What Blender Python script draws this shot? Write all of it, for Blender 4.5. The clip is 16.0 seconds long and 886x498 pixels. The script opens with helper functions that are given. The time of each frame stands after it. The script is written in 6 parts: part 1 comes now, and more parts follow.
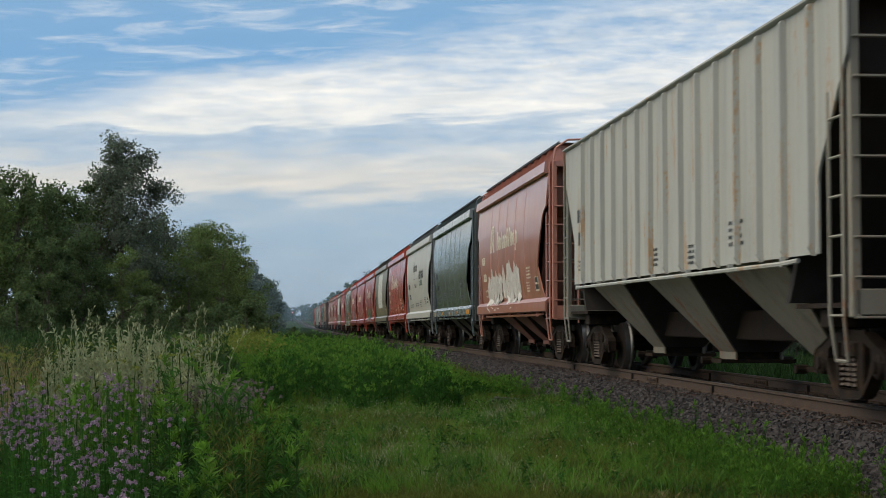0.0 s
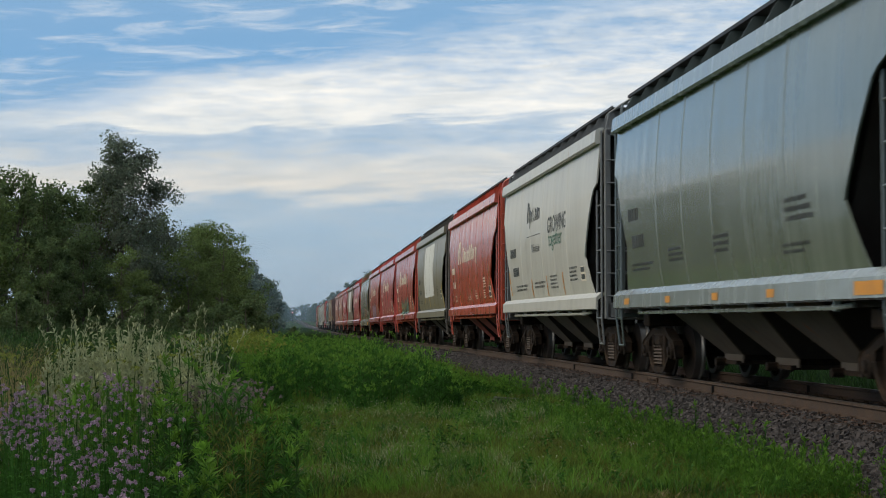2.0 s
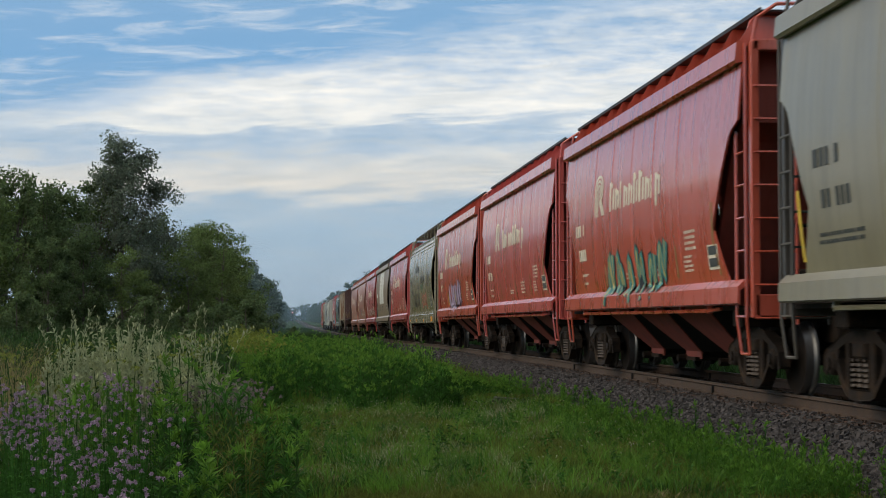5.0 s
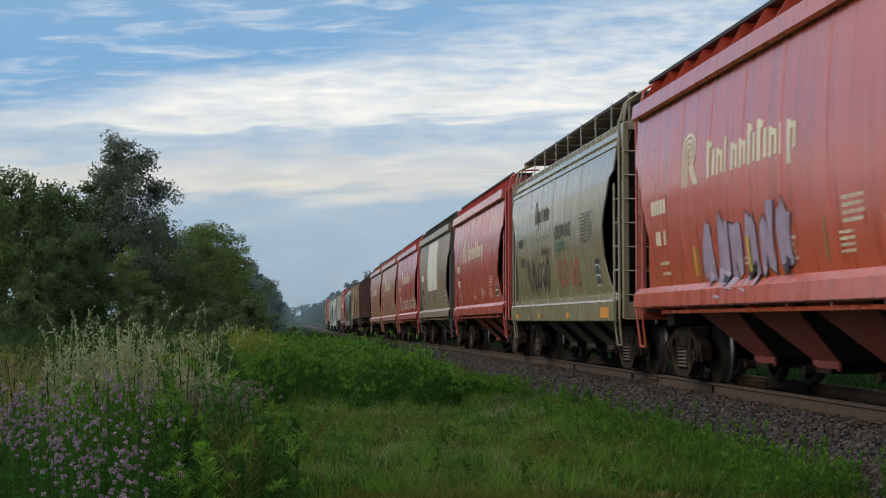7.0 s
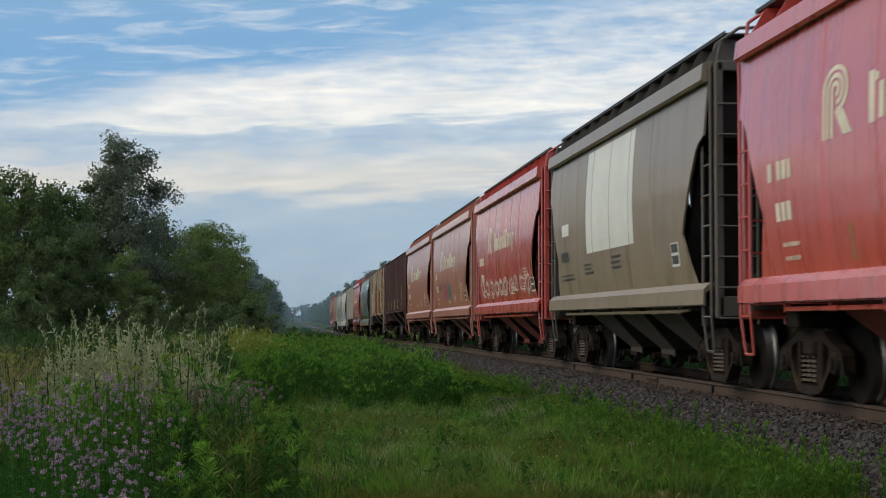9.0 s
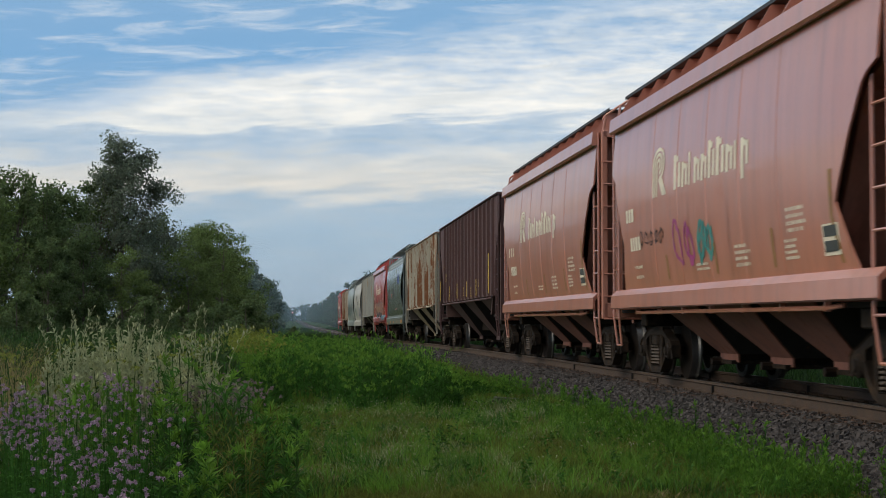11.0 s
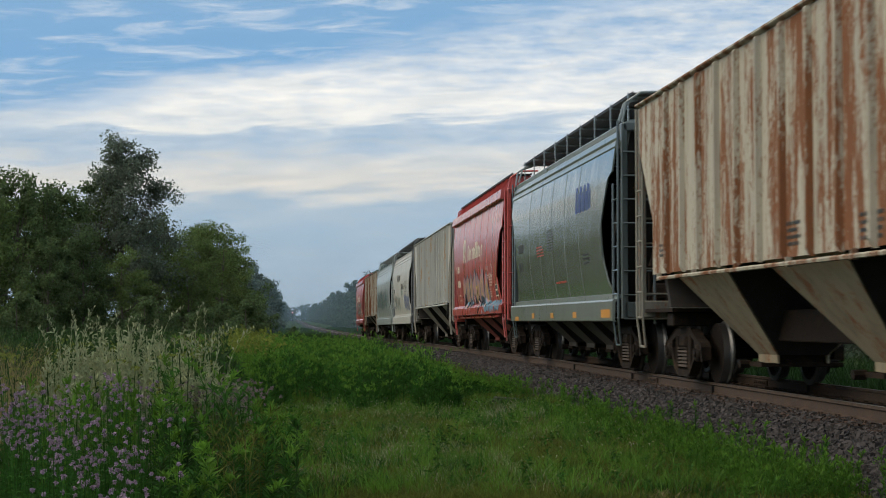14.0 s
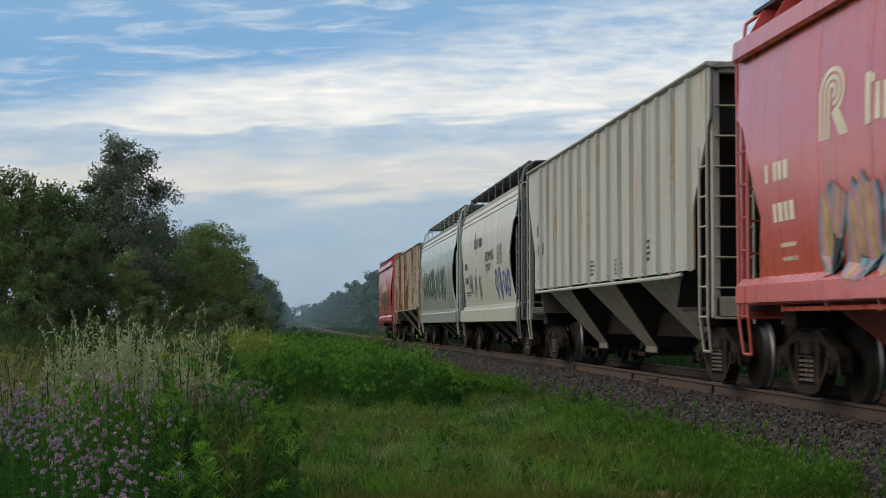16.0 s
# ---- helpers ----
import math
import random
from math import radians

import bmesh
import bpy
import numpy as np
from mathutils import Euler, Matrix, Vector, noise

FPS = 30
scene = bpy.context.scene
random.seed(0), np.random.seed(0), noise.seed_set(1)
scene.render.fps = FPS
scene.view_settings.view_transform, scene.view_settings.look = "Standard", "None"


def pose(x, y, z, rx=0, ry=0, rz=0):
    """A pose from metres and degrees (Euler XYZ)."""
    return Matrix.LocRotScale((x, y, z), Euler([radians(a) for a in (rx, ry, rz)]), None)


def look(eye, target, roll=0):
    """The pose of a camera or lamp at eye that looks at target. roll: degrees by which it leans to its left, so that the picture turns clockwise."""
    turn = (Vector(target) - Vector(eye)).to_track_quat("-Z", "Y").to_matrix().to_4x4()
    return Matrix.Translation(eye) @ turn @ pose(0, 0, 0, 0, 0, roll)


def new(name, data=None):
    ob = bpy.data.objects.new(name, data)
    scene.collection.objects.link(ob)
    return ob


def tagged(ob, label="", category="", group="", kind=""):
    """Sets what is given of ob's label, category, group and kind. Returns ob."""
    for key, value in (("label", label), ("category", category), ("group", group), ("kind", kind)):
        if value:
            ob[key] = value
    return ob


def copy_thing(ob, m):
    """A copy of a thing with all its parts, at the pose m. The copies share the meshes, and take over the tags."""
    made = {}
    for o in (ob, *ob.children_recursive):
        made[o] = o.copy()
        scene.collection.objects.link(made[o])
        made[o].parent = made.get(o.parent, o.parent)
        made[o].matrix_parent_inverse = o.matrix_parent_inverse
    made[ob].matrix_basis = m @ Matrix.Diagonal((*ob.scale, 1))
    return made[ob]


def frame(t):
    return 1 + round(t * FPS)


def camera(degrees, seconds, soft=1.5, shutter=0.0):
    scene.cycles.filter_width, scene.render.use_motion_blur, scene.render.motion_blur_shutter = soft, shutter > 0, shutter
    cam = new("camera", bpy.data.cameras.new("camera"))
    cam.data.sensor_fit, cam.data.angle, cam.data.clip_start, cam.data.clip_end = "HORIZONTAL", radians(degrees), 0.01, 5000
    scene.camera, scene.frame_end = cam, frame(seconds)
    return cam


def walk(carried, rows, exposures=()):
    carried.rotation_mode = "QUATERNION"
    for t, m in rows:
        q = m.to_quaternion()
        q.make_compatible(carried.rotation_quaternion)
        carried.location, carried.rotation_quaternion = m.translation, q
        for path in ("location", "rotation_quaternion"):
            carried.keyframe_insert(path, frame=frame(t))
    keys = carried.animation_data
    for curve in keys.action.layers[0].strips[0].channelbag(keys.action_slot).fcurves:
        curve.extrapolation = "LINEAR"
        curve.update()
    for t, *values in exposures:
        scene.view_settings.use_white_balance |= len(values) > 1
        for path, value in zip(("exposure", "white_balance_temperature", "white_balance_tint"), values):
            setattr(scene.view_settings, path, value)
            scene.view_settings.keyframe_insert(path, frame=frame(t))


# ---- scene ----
from mathutils import geometry

# Track runs along +y, rail top at z = 0.6, grass at z = 0. The camera stands still beside it.
RAIL_Z = 0.6
TRACK_X = 7.25
SPEED = 17.9
cam = camera(30.76, 16.0, 0.7, 0.18)
EYE = (0.0, 0.0, 1.545)
VIEW = look(EYE, (EYE[0] + 0.0945, EYE[1] + 0.9955, EYE[2] + 0.0446))
walk(cam, [(0.0, VIEW), (16.0, VIEW)], [(0.0, 0.0), (16.0, 0.0)])

# ---- world and sun ----


def nodes_of(owner):
    owner.use_nodes = True
    tree = owner.node_tree
    tree.nodes.clear()
    return tree


def node(tree, kind, **values):
    n = tree.nodes.new(kind)
    for key, value in values.items():
        n.inputs[key.replace("_", " ")].default_value = value
    return n


def math_node(tree, op, a, b=None, clamp=False):
    n = tree.nodes.new("ShaderNodeMath")
    n.operation, n.use_clamp = op, clamp
    for i, v in enumerate((a, b)):
        if v is None:
            continue
        if isinstance(v, (int, float)):
            n.inputs[i].default_value = v
        else:
            tree.links.new(v, n.inputs[i])
    return n.outputs[0]


def ramp(tree, fac, stops):
    n = tree.nodes.new("ShaderNodeValToRGB")
    el = n.color_ramp.elements
    while len(el) < len(stops):
        el.new(0.5)
    for e, (p, c) in zip(el, stops):
        e.position = p
        e.color = (*c, 1) if isinstance(c, tuple) else (c, c, c, 1)
    tree.links.new(fac, n.inputs[0])
    return n.outputs[0]


def mix_rgb(tree, fac, a, b, mode="MIX"):
    n = tree.nodes.new("ShaderNodeMix")
    n.data_type, n.blend_type = "RGBA", mode
    for slot, v in ((n.inputs[0], fac), (n.inputs[6], a), (n.inputs[7], b)):
        if isinstance(v, (int, float)):
            slot.default_value = v
        elif isinstance(v, tuple):
            slot.default_value = (*v, 1)
        else:
            tree.links.new(v, slot)
    return n.outputs[2]


def make_world():
    w = bpy.data.worlds.new("sky")
    scene.world = w
    t = nodes_of(w)
    sky = t.nodes.new("ShaderNodeTexSky")
    sky.sky_type, sky.sun_disc = "NISHITA", False
    sky.sun_elevation, sky.sun_rotation = radians(42), radians(-94)
    sky.dust_density, sky.ozone_density = 1.5, 2.0
    geo = t.nodes.new("ShaderNodeTexCoord")
    sep = t.nodes.new("ShaderNodeSeparateXYZ")
    t.links.new(geo.outputs["Generated"], sep.inputs[0])
    up = math_node(t, "MAXIMUM", sep.outputs[2], 0.0)
    # streaky layer cloud: banks by height, torn by noise, over clear sky
    bear = math_node(t, "ARCTAN2", sep.outputs[0], sep.outputs[1])
    flat = t.nodes.new("ShaderNodeCombineXYZ")
    t.links.new(math_node(t, "MULTIPLY", bear, 1.0), flat.inputs[0])
    t.links.new(math_node(t, "MULTIPLY", math_node(t, "SUBTRACT", up, math_node(t, "MULTIPLY", bear, 0.04)), 7.0), flat.inputs[1])
    wave = node(t, "ShaderNodeTexNoise", Scale=5.5, Detail=4.0, Roughness=0.5)
    t.links.new(flat.outputs[0], wave.inputs["Vector"])
    torn = node(t, "ShaderNodeTexNoise", Scale=16.0, Detail=8.0, Roughness=0.6, Distortion=0.5)
    t.links.new(flat.outputs[0], torn.inputs["Vector"])
    cells = node(t, "ShaderNodeTexNoise", Scale=30.0, Detail=7.0, Roughness=0.62)
    flat2 = t.nodes.new("ShaderNodeCombineXYZ")
    t.links.new(math_node(t, "ADD", bear, math_node(t, "MULTIPLY", up, 0.6)), flat2.inputs[0])
    t.links.new(math_node(t, "MULTIPLY", up, 4.5), flat2.inputs[1])
    t.links.new(flat2.outputs[0], cells.inputs["Vector"])
    height = math_node(t, "ADD", up, math_node(t, "MULTIPLY", math_node(t, "SUBTRACT", wave.outputs[0], 0.5), 0.035))
    height = math_node(t, "ADD", height, math_node(t, "MULTIPLY", math_node(t, "SUBTRACT", torn.outputs[0], 0.5), 0.04))
    level = math_node(t, "SUBTRACT", height, math_node(t, "MULTIPLY", bear, 0.03))
    bank = ramp(t, math_node(t, "MULTIPLY", level, 4.0), [(0.0, 0.30), (0.20, 0.20), (0.28, 0.30), (0.335, 0.88), (0.39, 0.85), (0.43, 0.45), (0.465, 0.55), (0.50, 0.98), (0.575, 0.9), (0.66, 0.52), (0.80, 0.50)])
    bank = math_node(t, "ADD", bank, math_node(t, "MULTIPLY", math_node(t, "MULTIPLY", math_node(t, "SUBTRACT", cells.outputs[0], 0.5), ramp(t, up, [(0.06, 0.25), (0.11, 0.5), (0.16, 1.0)])), 1.7), True)
    # a clear opening above a slanting edge of the bank
    edge = math_node(t, "SUBTRACT", height, math_node(t, "ADD", math_node(t, "MULTIPLY", bear, 0.20), 0.158))
    gap = ramp(t, math_node(t, "ADD", math_node(t, "MULTIPLY", edge, 14.0), 0.5), [(0.34, 0.0), (0.60, 1.0)])
    closing = ramp(t, up, [(0.20, 1.0), (0.34, 0.0)])
    wisps = ramp(t, torn.outputs[0], [(0.50, 0.10), (0.72, 0.55)])
    bank = mix_rgb(t, math_node(t, "MULTIPLY", gap, closing), bank, wisps)
    clear = mix_rgb(t, 0.75, mix_rgb(t, 1.0, sky.outputs[0], (0.11, 0.11, 0.11), "MULTIPLY"), (0.16, 0.37, 0.66))
    veil = ramp(t, up, [(0.0, (0.45, 0.54, 0.62)), (0.04, (0.42, 0.55, 0.66)), (0.07, (0.38, 0.53, 0.67)), (0.11, (0.25, 0.44, 0.66)), (0.16, (0.14, 0.38, 0.68)), (0.3, (0.30, 0.45, 0.62))])
    clear = mix_rgb(t, 0.7, clear, veil)
    lit = ramp(t, up, [(0.0, (0.60, 0.66, 0.70)), (0.055, (0.74, 0.75, 0.73)), (0.085, (0.86, 0.80, 0.71)), (0.115, (0.80, 0.82, 0.81)), (0.13, (0.98, 0.96, 0.91)), (0.16, (0.92, 0.92, 0.90)), (0.4, (0.76, 0.76, 0.74))])
    lit = mix_rgb(t, 1.0, lit, ramp(t, torn.outputs[0], [(0.35, (0.80, 0.84, 0.88)), (0.52, (0.93, 0.95, 0.97)), (0.66, (1.06, 1.05, 1.03))]), "MULTIPLY")
    col = mix_rgb(t, bank, clear, lit)
    bg = t.nodes.new("ShaderNodeBackground")
    bg.inputs[1].default_value = 1.0
    t.links.new(col, bg.inputs[0])
    out = t.nodes.new("ShaderNodeOutputWorld")
    t.links.new(bg.outputs[0], out.inputs[0])


make_world()
sun = new("sun", bpy.data.lights.new("sun", "SUN"))
sun.data.energy, sun.data.angle, sun.data.color = 2.05, radians(60), (1.0, 0.86, 0.65)
sun.matrix_world = look((-52, -4, 47), (0, 0, 0))

# ---- materials ----


def surface(name, color, rough=0.6, metal=0.0, vary=0.25, scale=3.0, bump=0.0, bump_scale=40.0, second=None, stretch=(1, 1, 1), coat=0.0, per_object=0.0, translucent=0.0, island=0.0, spec=0.5):
    m = bpy.data.materials.new(name)
    t = nodes_of(m)
    bsdf = t.nodes.new("ShaderNodeBsdfPrincipled")
    out = t.nodes.new("ShaderNodeOutputMaterial")
    co = t.nodes.new("ShaderNodeTexCoord")
    mp = t.nodes.new("ShaderNodeMapping")
    mp.inputs["Scale"].default_value = stretch
    t.links.new(co.outputs["Object"], mp.inputs[0])
    n1 = node(t, "ShaderNodeTexNoise", Scale=scale, Detail=5.0, Roughness=0.6)
    n2 = node(t, "ShaderNodeTexNoise", Scale=scale * 9, Detail=3.0, Roughness=0.6)
    t.links.new(mp.outputs[0], n1.inputs["Vector"])
    t.links.new(mp.outputs[0], n2.inputs["Vector"])
    dark = tuple(c * (1 - vary) for c in color)
    light = tuple(min(1, c * (1 + vary)) for c in color)
    col = ramp(t, n1.outputs[0], [(0.3, dark), (0.5, color), (0.7, second or light)])
    fine = ramp(t, n2.outputs[0], [(0.3, 1 - vary * 0.6), (0.7, 1.0)])
    col = mix_rgb(t, 1.0, col, fine, "MULTIPLY")
    if per_object:
        info = t.nodes.new("ShaderNodeObjectInfo")
        col = mix_rgb(t, 1.0, col, ramp(t, info.outputs["Random"], [(0, 1 - per_object), (1, 1.0)]), "MULTIPLY")
    if island:
        g = t.nodes.new("ShaderNodeNewGeometry")
        col = mix_rgb(t, 1.0, col, ramp(t, g.outputs["Random Per Island"], [(0, 1 - island), (1, 1.0)]), "MULTIPLY")
    t.links.new(col, bsdf.inputs["Base Color"])
    bsdf.inputs["Metallic"].default_value = metal
    bsdf.inputs["Specular IOR Level"].default_value = spec
    bsdf.inputs["Coat Weight"].default_value = coat
    bsdf.inputs["Coat Roughness"].default_value = 0.15
    r = ramp(t, n1.outputs[0], [(0.3, max(0.02, rough - 0.08)), (0.7, min(1, rough + 0.1))])
    t.links.new(r, bsdf.inputs["Roughness"])
    if bump:
        n3 = node(t, "ShaderNodeTexNoise", Scale=bump_scale, Detail=3.0)
        t.links.new(mp.outputs[0], n3.inputs["Vector"])
        b = node(t, "ShaderNodeBump", Strength=bump, Distance=0.02)
        t.links.new(n3.outputs[0], b.inputs["Height"])
        t.links.new(b.outputs[0], bsdf.inputs["Normal"])
    shader = bsdf.outputs[0]
    if translucent:
        tr = t.nodes.new("ShaderNodeBsdfTranslucent")
        t.links.new(col, tr.inputs[0])
        mx = t.nodes.new("ShaderNodeMixShader")
        mx.inputs[0].default_value = translucent
        t.links.new(shader, mx.inputs[1])
        t.links.new(tr.outputs[0], mx.inputs[2])
        shader = mx.outputs[0]
    t.links.new(shader, out.inputs[0])
    return m


def car_paint(name, color, rough=0.35, rust=0.1, grime=0.3, rust_color=(0.16, 0.06, 0.025), coat=0.7, dents=0.15):
    """Weathered enamel: vertical wash streaks, blotchy fading, rust runs and shallow dents."""
    m = bpy.data.materials.new(name)
    t = nodes_of(m)
    bsdf = t.nodes.new("ShaderNodeBsdfPrincipled")
    out = t.nodes.new("ShaderNodeOutputMaterial")
    co = t.nodes.new("ShaderNodeTexCoord")
    info = t.nodes.new("ShaderNodeObjectInfo")
    shift = t.nodes.new("ShaderNodeVectorMath")
    shift.operation = "ADD"
    t.links.new(co.outputs["Object"], shift.inputs[0])
    sc = t.nodes.new("ShaderNodeVectorMath")
    sc.operation = "SCALE"
    sc.inputs[0].default_value = (31, 57, 13)
    t.links.new(info.outputs["Random"], sc.inputs["Scale"])
    t.links.new(sc.outputs[0], shift.inputs[1])

    def noise_at(stretch, scale, detail, rough_):
        mp = t.nodes.new("ShaderNodeMapping")
        mp.inputs["Scale"].default_value = stretch
        t.links.new(shift.outputs[0], mp.inputs[0])
        n = node(t, "ShaderNodeTexNoise", Scale=scale, Detail=detail, Roughness=rough_)
        t.links.new(mp.outputs[0], n.inputs["Vector"])
        return n.outputs[0]

    streak = noise_at((1, 1, 0.08), 3.2, 6.0, 0.65)
    blotch = noise_at((1, 1, 1), 0.8, 4.0, 0.55)
    speck = noise_at((1, 1, 0.5), 22.0, 4.0, 0.7)
    runs = noise_at((1, 1.2, 0.16), 2.1, 7.0, 0.7)
    dark = tuple(c * (1 - grime) for c in color)
    col = ramp(t, streak, [(0.32, dark), (0.5, color), (0.72, tuple(min(1, c * 1.08 + 0.015) for c in color))])
    fade = ramp(t, blotch, [(0.35, 0.0), (0.65, 0.22)])
    grey = sum(color) / 3
    col = mix_rgb(t, fade, col, tuple(0.7 * c + 0.3 * grey + 0.03 for c in color))
    col = mix_rgb(t, ramp(t, speck, [(0.55, 0.0), (0.75, grime * 0.9)]), col, tuple(0.35 * c + 0.02 for c in color))
    amount = ramp(t, math_node(t, "ADD", math_node(t, "MULTIPLY", runs, 0.75), math_node(t, "MULTIPLY", speck, 0.25)),
                  [(0.635 - 0.22 * rust, 0.0), (0.69 - 0.22 * rust, min(1.0, 0.35 + rust))])
    tone = mix_rgb(t, speck, rust_color, tuple(min(1, 2.3 * c) for c in rust_color))
    col = mix_rgb(t, amount, col, tone)
    t.links.new(col, bsdf.inputs["Base Color"])
    rg = math_node(t, "ADD", math_node(t, "MULTIPLY", amount, 0.4), math_node(t, "ADD", math_node(t, "MULTIPLY", streak, 0.25), rough - 0.12), True)
    t.links.new(rg, bsdf.inputs["Roughness"])
    bsdf.inputs["Coat Weight"].default_value = coat
    bsdf.inputs["Coat Roughness"].default_value = 0.16
    wob = noise_at((1, 1, 0.25), 1.6, 1.0, 0.4)
    b = node(t, "ShaderNodeBump", Strength=dents, Distance=0.12)
    t.links.new(wob, b.inputs["Height"])
    b2 = node(t, "ShaderNodeBump", Strength=0.12, Distance=0.004)
    t.links.new(speck, b2.inputs["Height"])
    t.links.new(b.outputs[0], b2.inputs["Normal"])
    t.links.new(b2.outputs[0], bsdf.inputs["Normal"])
    t.links.new(bsdf.outputs[0], out.inputs[0])
    return m


M_ROD = surface("steel_dark", (0.035, 0.032, 0.03), 0.55, 0.3, 0.4, 6)
M_TRUCK = surface("cast_steel_grimy", (0.024, 0.016, 0.011), 0.8, 0.0, 0.5, 7, 0.3, 60, second=(0.055, 0.033, 0.019), spec=0.2)
M_SPRING = surface("spring_steel", (0.13, 0.10, 0.08), 0.6, 0.2, 0.4, 9)
M_WHEEL = surface("wheel_steel", (0.018, 0.013, 0.010), 0.8, 0.0, 0.5, 5, spec=0.12)
M_TREAD = surface("polished_tread", (0.16, 0.155, 0.15), 0.42, 0.8, 0.15, 8)
M_RAIL = surface("rusty_rail", (0.085, 0.055, 0.038), 0.75, 0.2, 0.35, 4, 0.3, 80)
M_RAILTOP = surface("rail_head", (0.42, 0.38, 0.35), 0.35, 0.9, 0.2, 10)
M_TIE = surface("creosoted_timber", (0.055, 0.042, 0.032), 0.85, 0, 0.45, 4, 0.6, 30, stretch=(0.3, 2, 2), per_object=0.5)
M_STONE = surface("crushed_granite", (0.078, 0.067, 0.066), 0.85, 0, 0.3, 8, 0.4, 50, island=0.85)
M_STONE_R = surface("rusty_granite", (0.085, 0.048, 0.034), 0.85, 0, 0.3, 8, 0.4, 50, island=0.7)
# Much darker than the stones: the dark beneath the cars is put into it.
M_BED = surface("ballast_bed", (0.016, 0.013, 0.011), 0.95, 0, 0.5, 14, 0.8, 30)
M_SOIL = surface("grassy_soil", (0.035, 0.062, 0.018), 0.95, 0, 0.45, 0.35, 0.6, 20, second=(0.055, 0.075, 0.026), spec=0.05)
M_LETTER = surface("cream_lettering", (0.72, 0.66, 0.52), 0.55, 0, 0.12, 4)
M_INK = surface("dark_lettering", (0.05, 0.055, 0.05), 0.6, 0, 0.2, 4)

# ---- mesh helpers ----


def mesh_of(name, verts, faces, smooth=False):
    me = bpy.data.meshes.new(name)
    me.from_pydata([tuple(v) for v in verts], [], [tuple(f) for f in faces])
    me.update()
    if smooth:
        me.polygons.foreach_set("use_smooth", [True] * len(me.polygons))
    return me


def bm_mesh(name, bm, smooth=False):
    bmesh.ops.recalc_face_normals(bm, faces=bm.faces[:])
    me = bpy.data.meshes.new(name)
    bm.to_mesh(me)
    bm.free()
    if smooth:
        me.polygons.foreach_set("use_smooth", [True] * len(me.polygons))
    return me


def put(name, me, mat, parent=None, label="", at=None):
    """Links a mesh as one object under a thing or part; the material sits on the object."""
    ob = new(name, me)
    if not me.materials:
        me.materials.append(mat)
    ob.material_slots[0].link = "OBJECT"
    ob.material_slots[0].material = mat
    if parent:
        ob.parent = parent
    if at is not None:
        ob.matrix_basis = at
    if label:
        ob["label"] = label
    return ob


def add_box(bm, x0, x1, y0, y1, z0, z1, bevel=0.0):
    vs = [bm.verts.new((x, y, z)) for x in (x0, x1) for y in (y0, y1) for z in (z0, z1)]
    fs = [bm.faces.new([vs[i] for i in f]) for f in ((0, 1, 3, 2), (4, 6, 7, 5), (0, 4, 5, 1), (2, 3, 7, 6), (0, 2, 6, 4), (1, 5, 7, 3))]
    if bevel:
        edges = list({e for f in fs for e in f.edges})
        bmesh.ops.bevel(bm, geom=edges, offset=bevel, segments=1, affect="EDGES")


def add_tube(bm, a, b, r, n=6):
    a, b = Vector(a), Vector(b)
    d = (b - a).normalized()
    side = d.orthogonal().normalized()
    other = d.cross(side)
    ring = []
    for p in (a, b):
        ring.append([bm.verts.new(p + r * (math.cos(2 * math.pi * i / n) * side + math.sin(2 * math.pi * i / n) * other)) for i in range(n)])
    for i in range(n):
        bm.faces.new((ring[0][i], ring[0][(i + 1) % n], ring[1][(i + 1) % n], ring[1][i]))
    bm.faces.new(ring[0])
    bm.faces.new(ring[1][::-1])


def add_path(bm, pts, r, n=6):
    for a, b in zip(pts, pts[1:]):
        add_tube(bm, a, b, r, n)


def lathe(bm, profile, n, axis_at=(0, 0, 0)):
    """Turns (along x, radius) pairs about the x axis."""
    rings = []
    for x, r in profile:
        rings.append([bm.verts.new((axis_at[0] + x, axis_at[1] + r * math.cos(2 * math.pi * i / n), axis_at[2] + r * math.sin(2 * math.pi * i / n))) for i in range(n)])
    for a, b in zip(rings, rings[1:]):
        for i in range(n):
            bm.faces.new((a[i], a[(i + 1) % n], b[(i + 1) % n], b[i]))
    bm.faces.new(rings[0])
    bm.faces.new(rings[-1][::-1])


def lerp_curve(points, u):
    for (u0, v0), (u1, v1) in zip(points, points[1:]):
        if u <= u1:
            return v0 + (v1 - v0) * (u - u0) / (u1 - u0)
    return points[-1][1]


SAG = [(-2000, 0.0), (40, 0.0), (70, -0.09), (99, -0.24), (136, -0.42), (214, -0.65), (360, -0.85), (588, -0.75), (900, 0.2), (1400, 1.5), (9000, 2.0)]


def sag(y):
    """The line dips gently into a hollow and climbs out of it far off."""
    return lerp_curve(SAG, y)


# ---- hopper cars: x across (minus: towards the camera), y along from the leading coupler, z from the rail top ----

PROFILE = {
    "round": [(1.18, 1.46), (1.46, 1.47), (1.7, 1.515), (2.0, 1.55), (2.4, 1.585), (2.9, 1.60), (3.4, 1.585), (3.8, 1.555), (4.25, 1.51), (4.6, 1.47)],
    "tank": [(0.9, 1.44), (1.4, 1.45), (1.7, 1.51), (2.0, 1.55), (2.5, 1.595), (3.0, 1.60), (3.5, 1.585), (4.0, 1.52), (4.4, 1.40), (4.7, 1.2)],
    "ribbed": [(1.0, 1.50), (5.0, 1.50)],
}
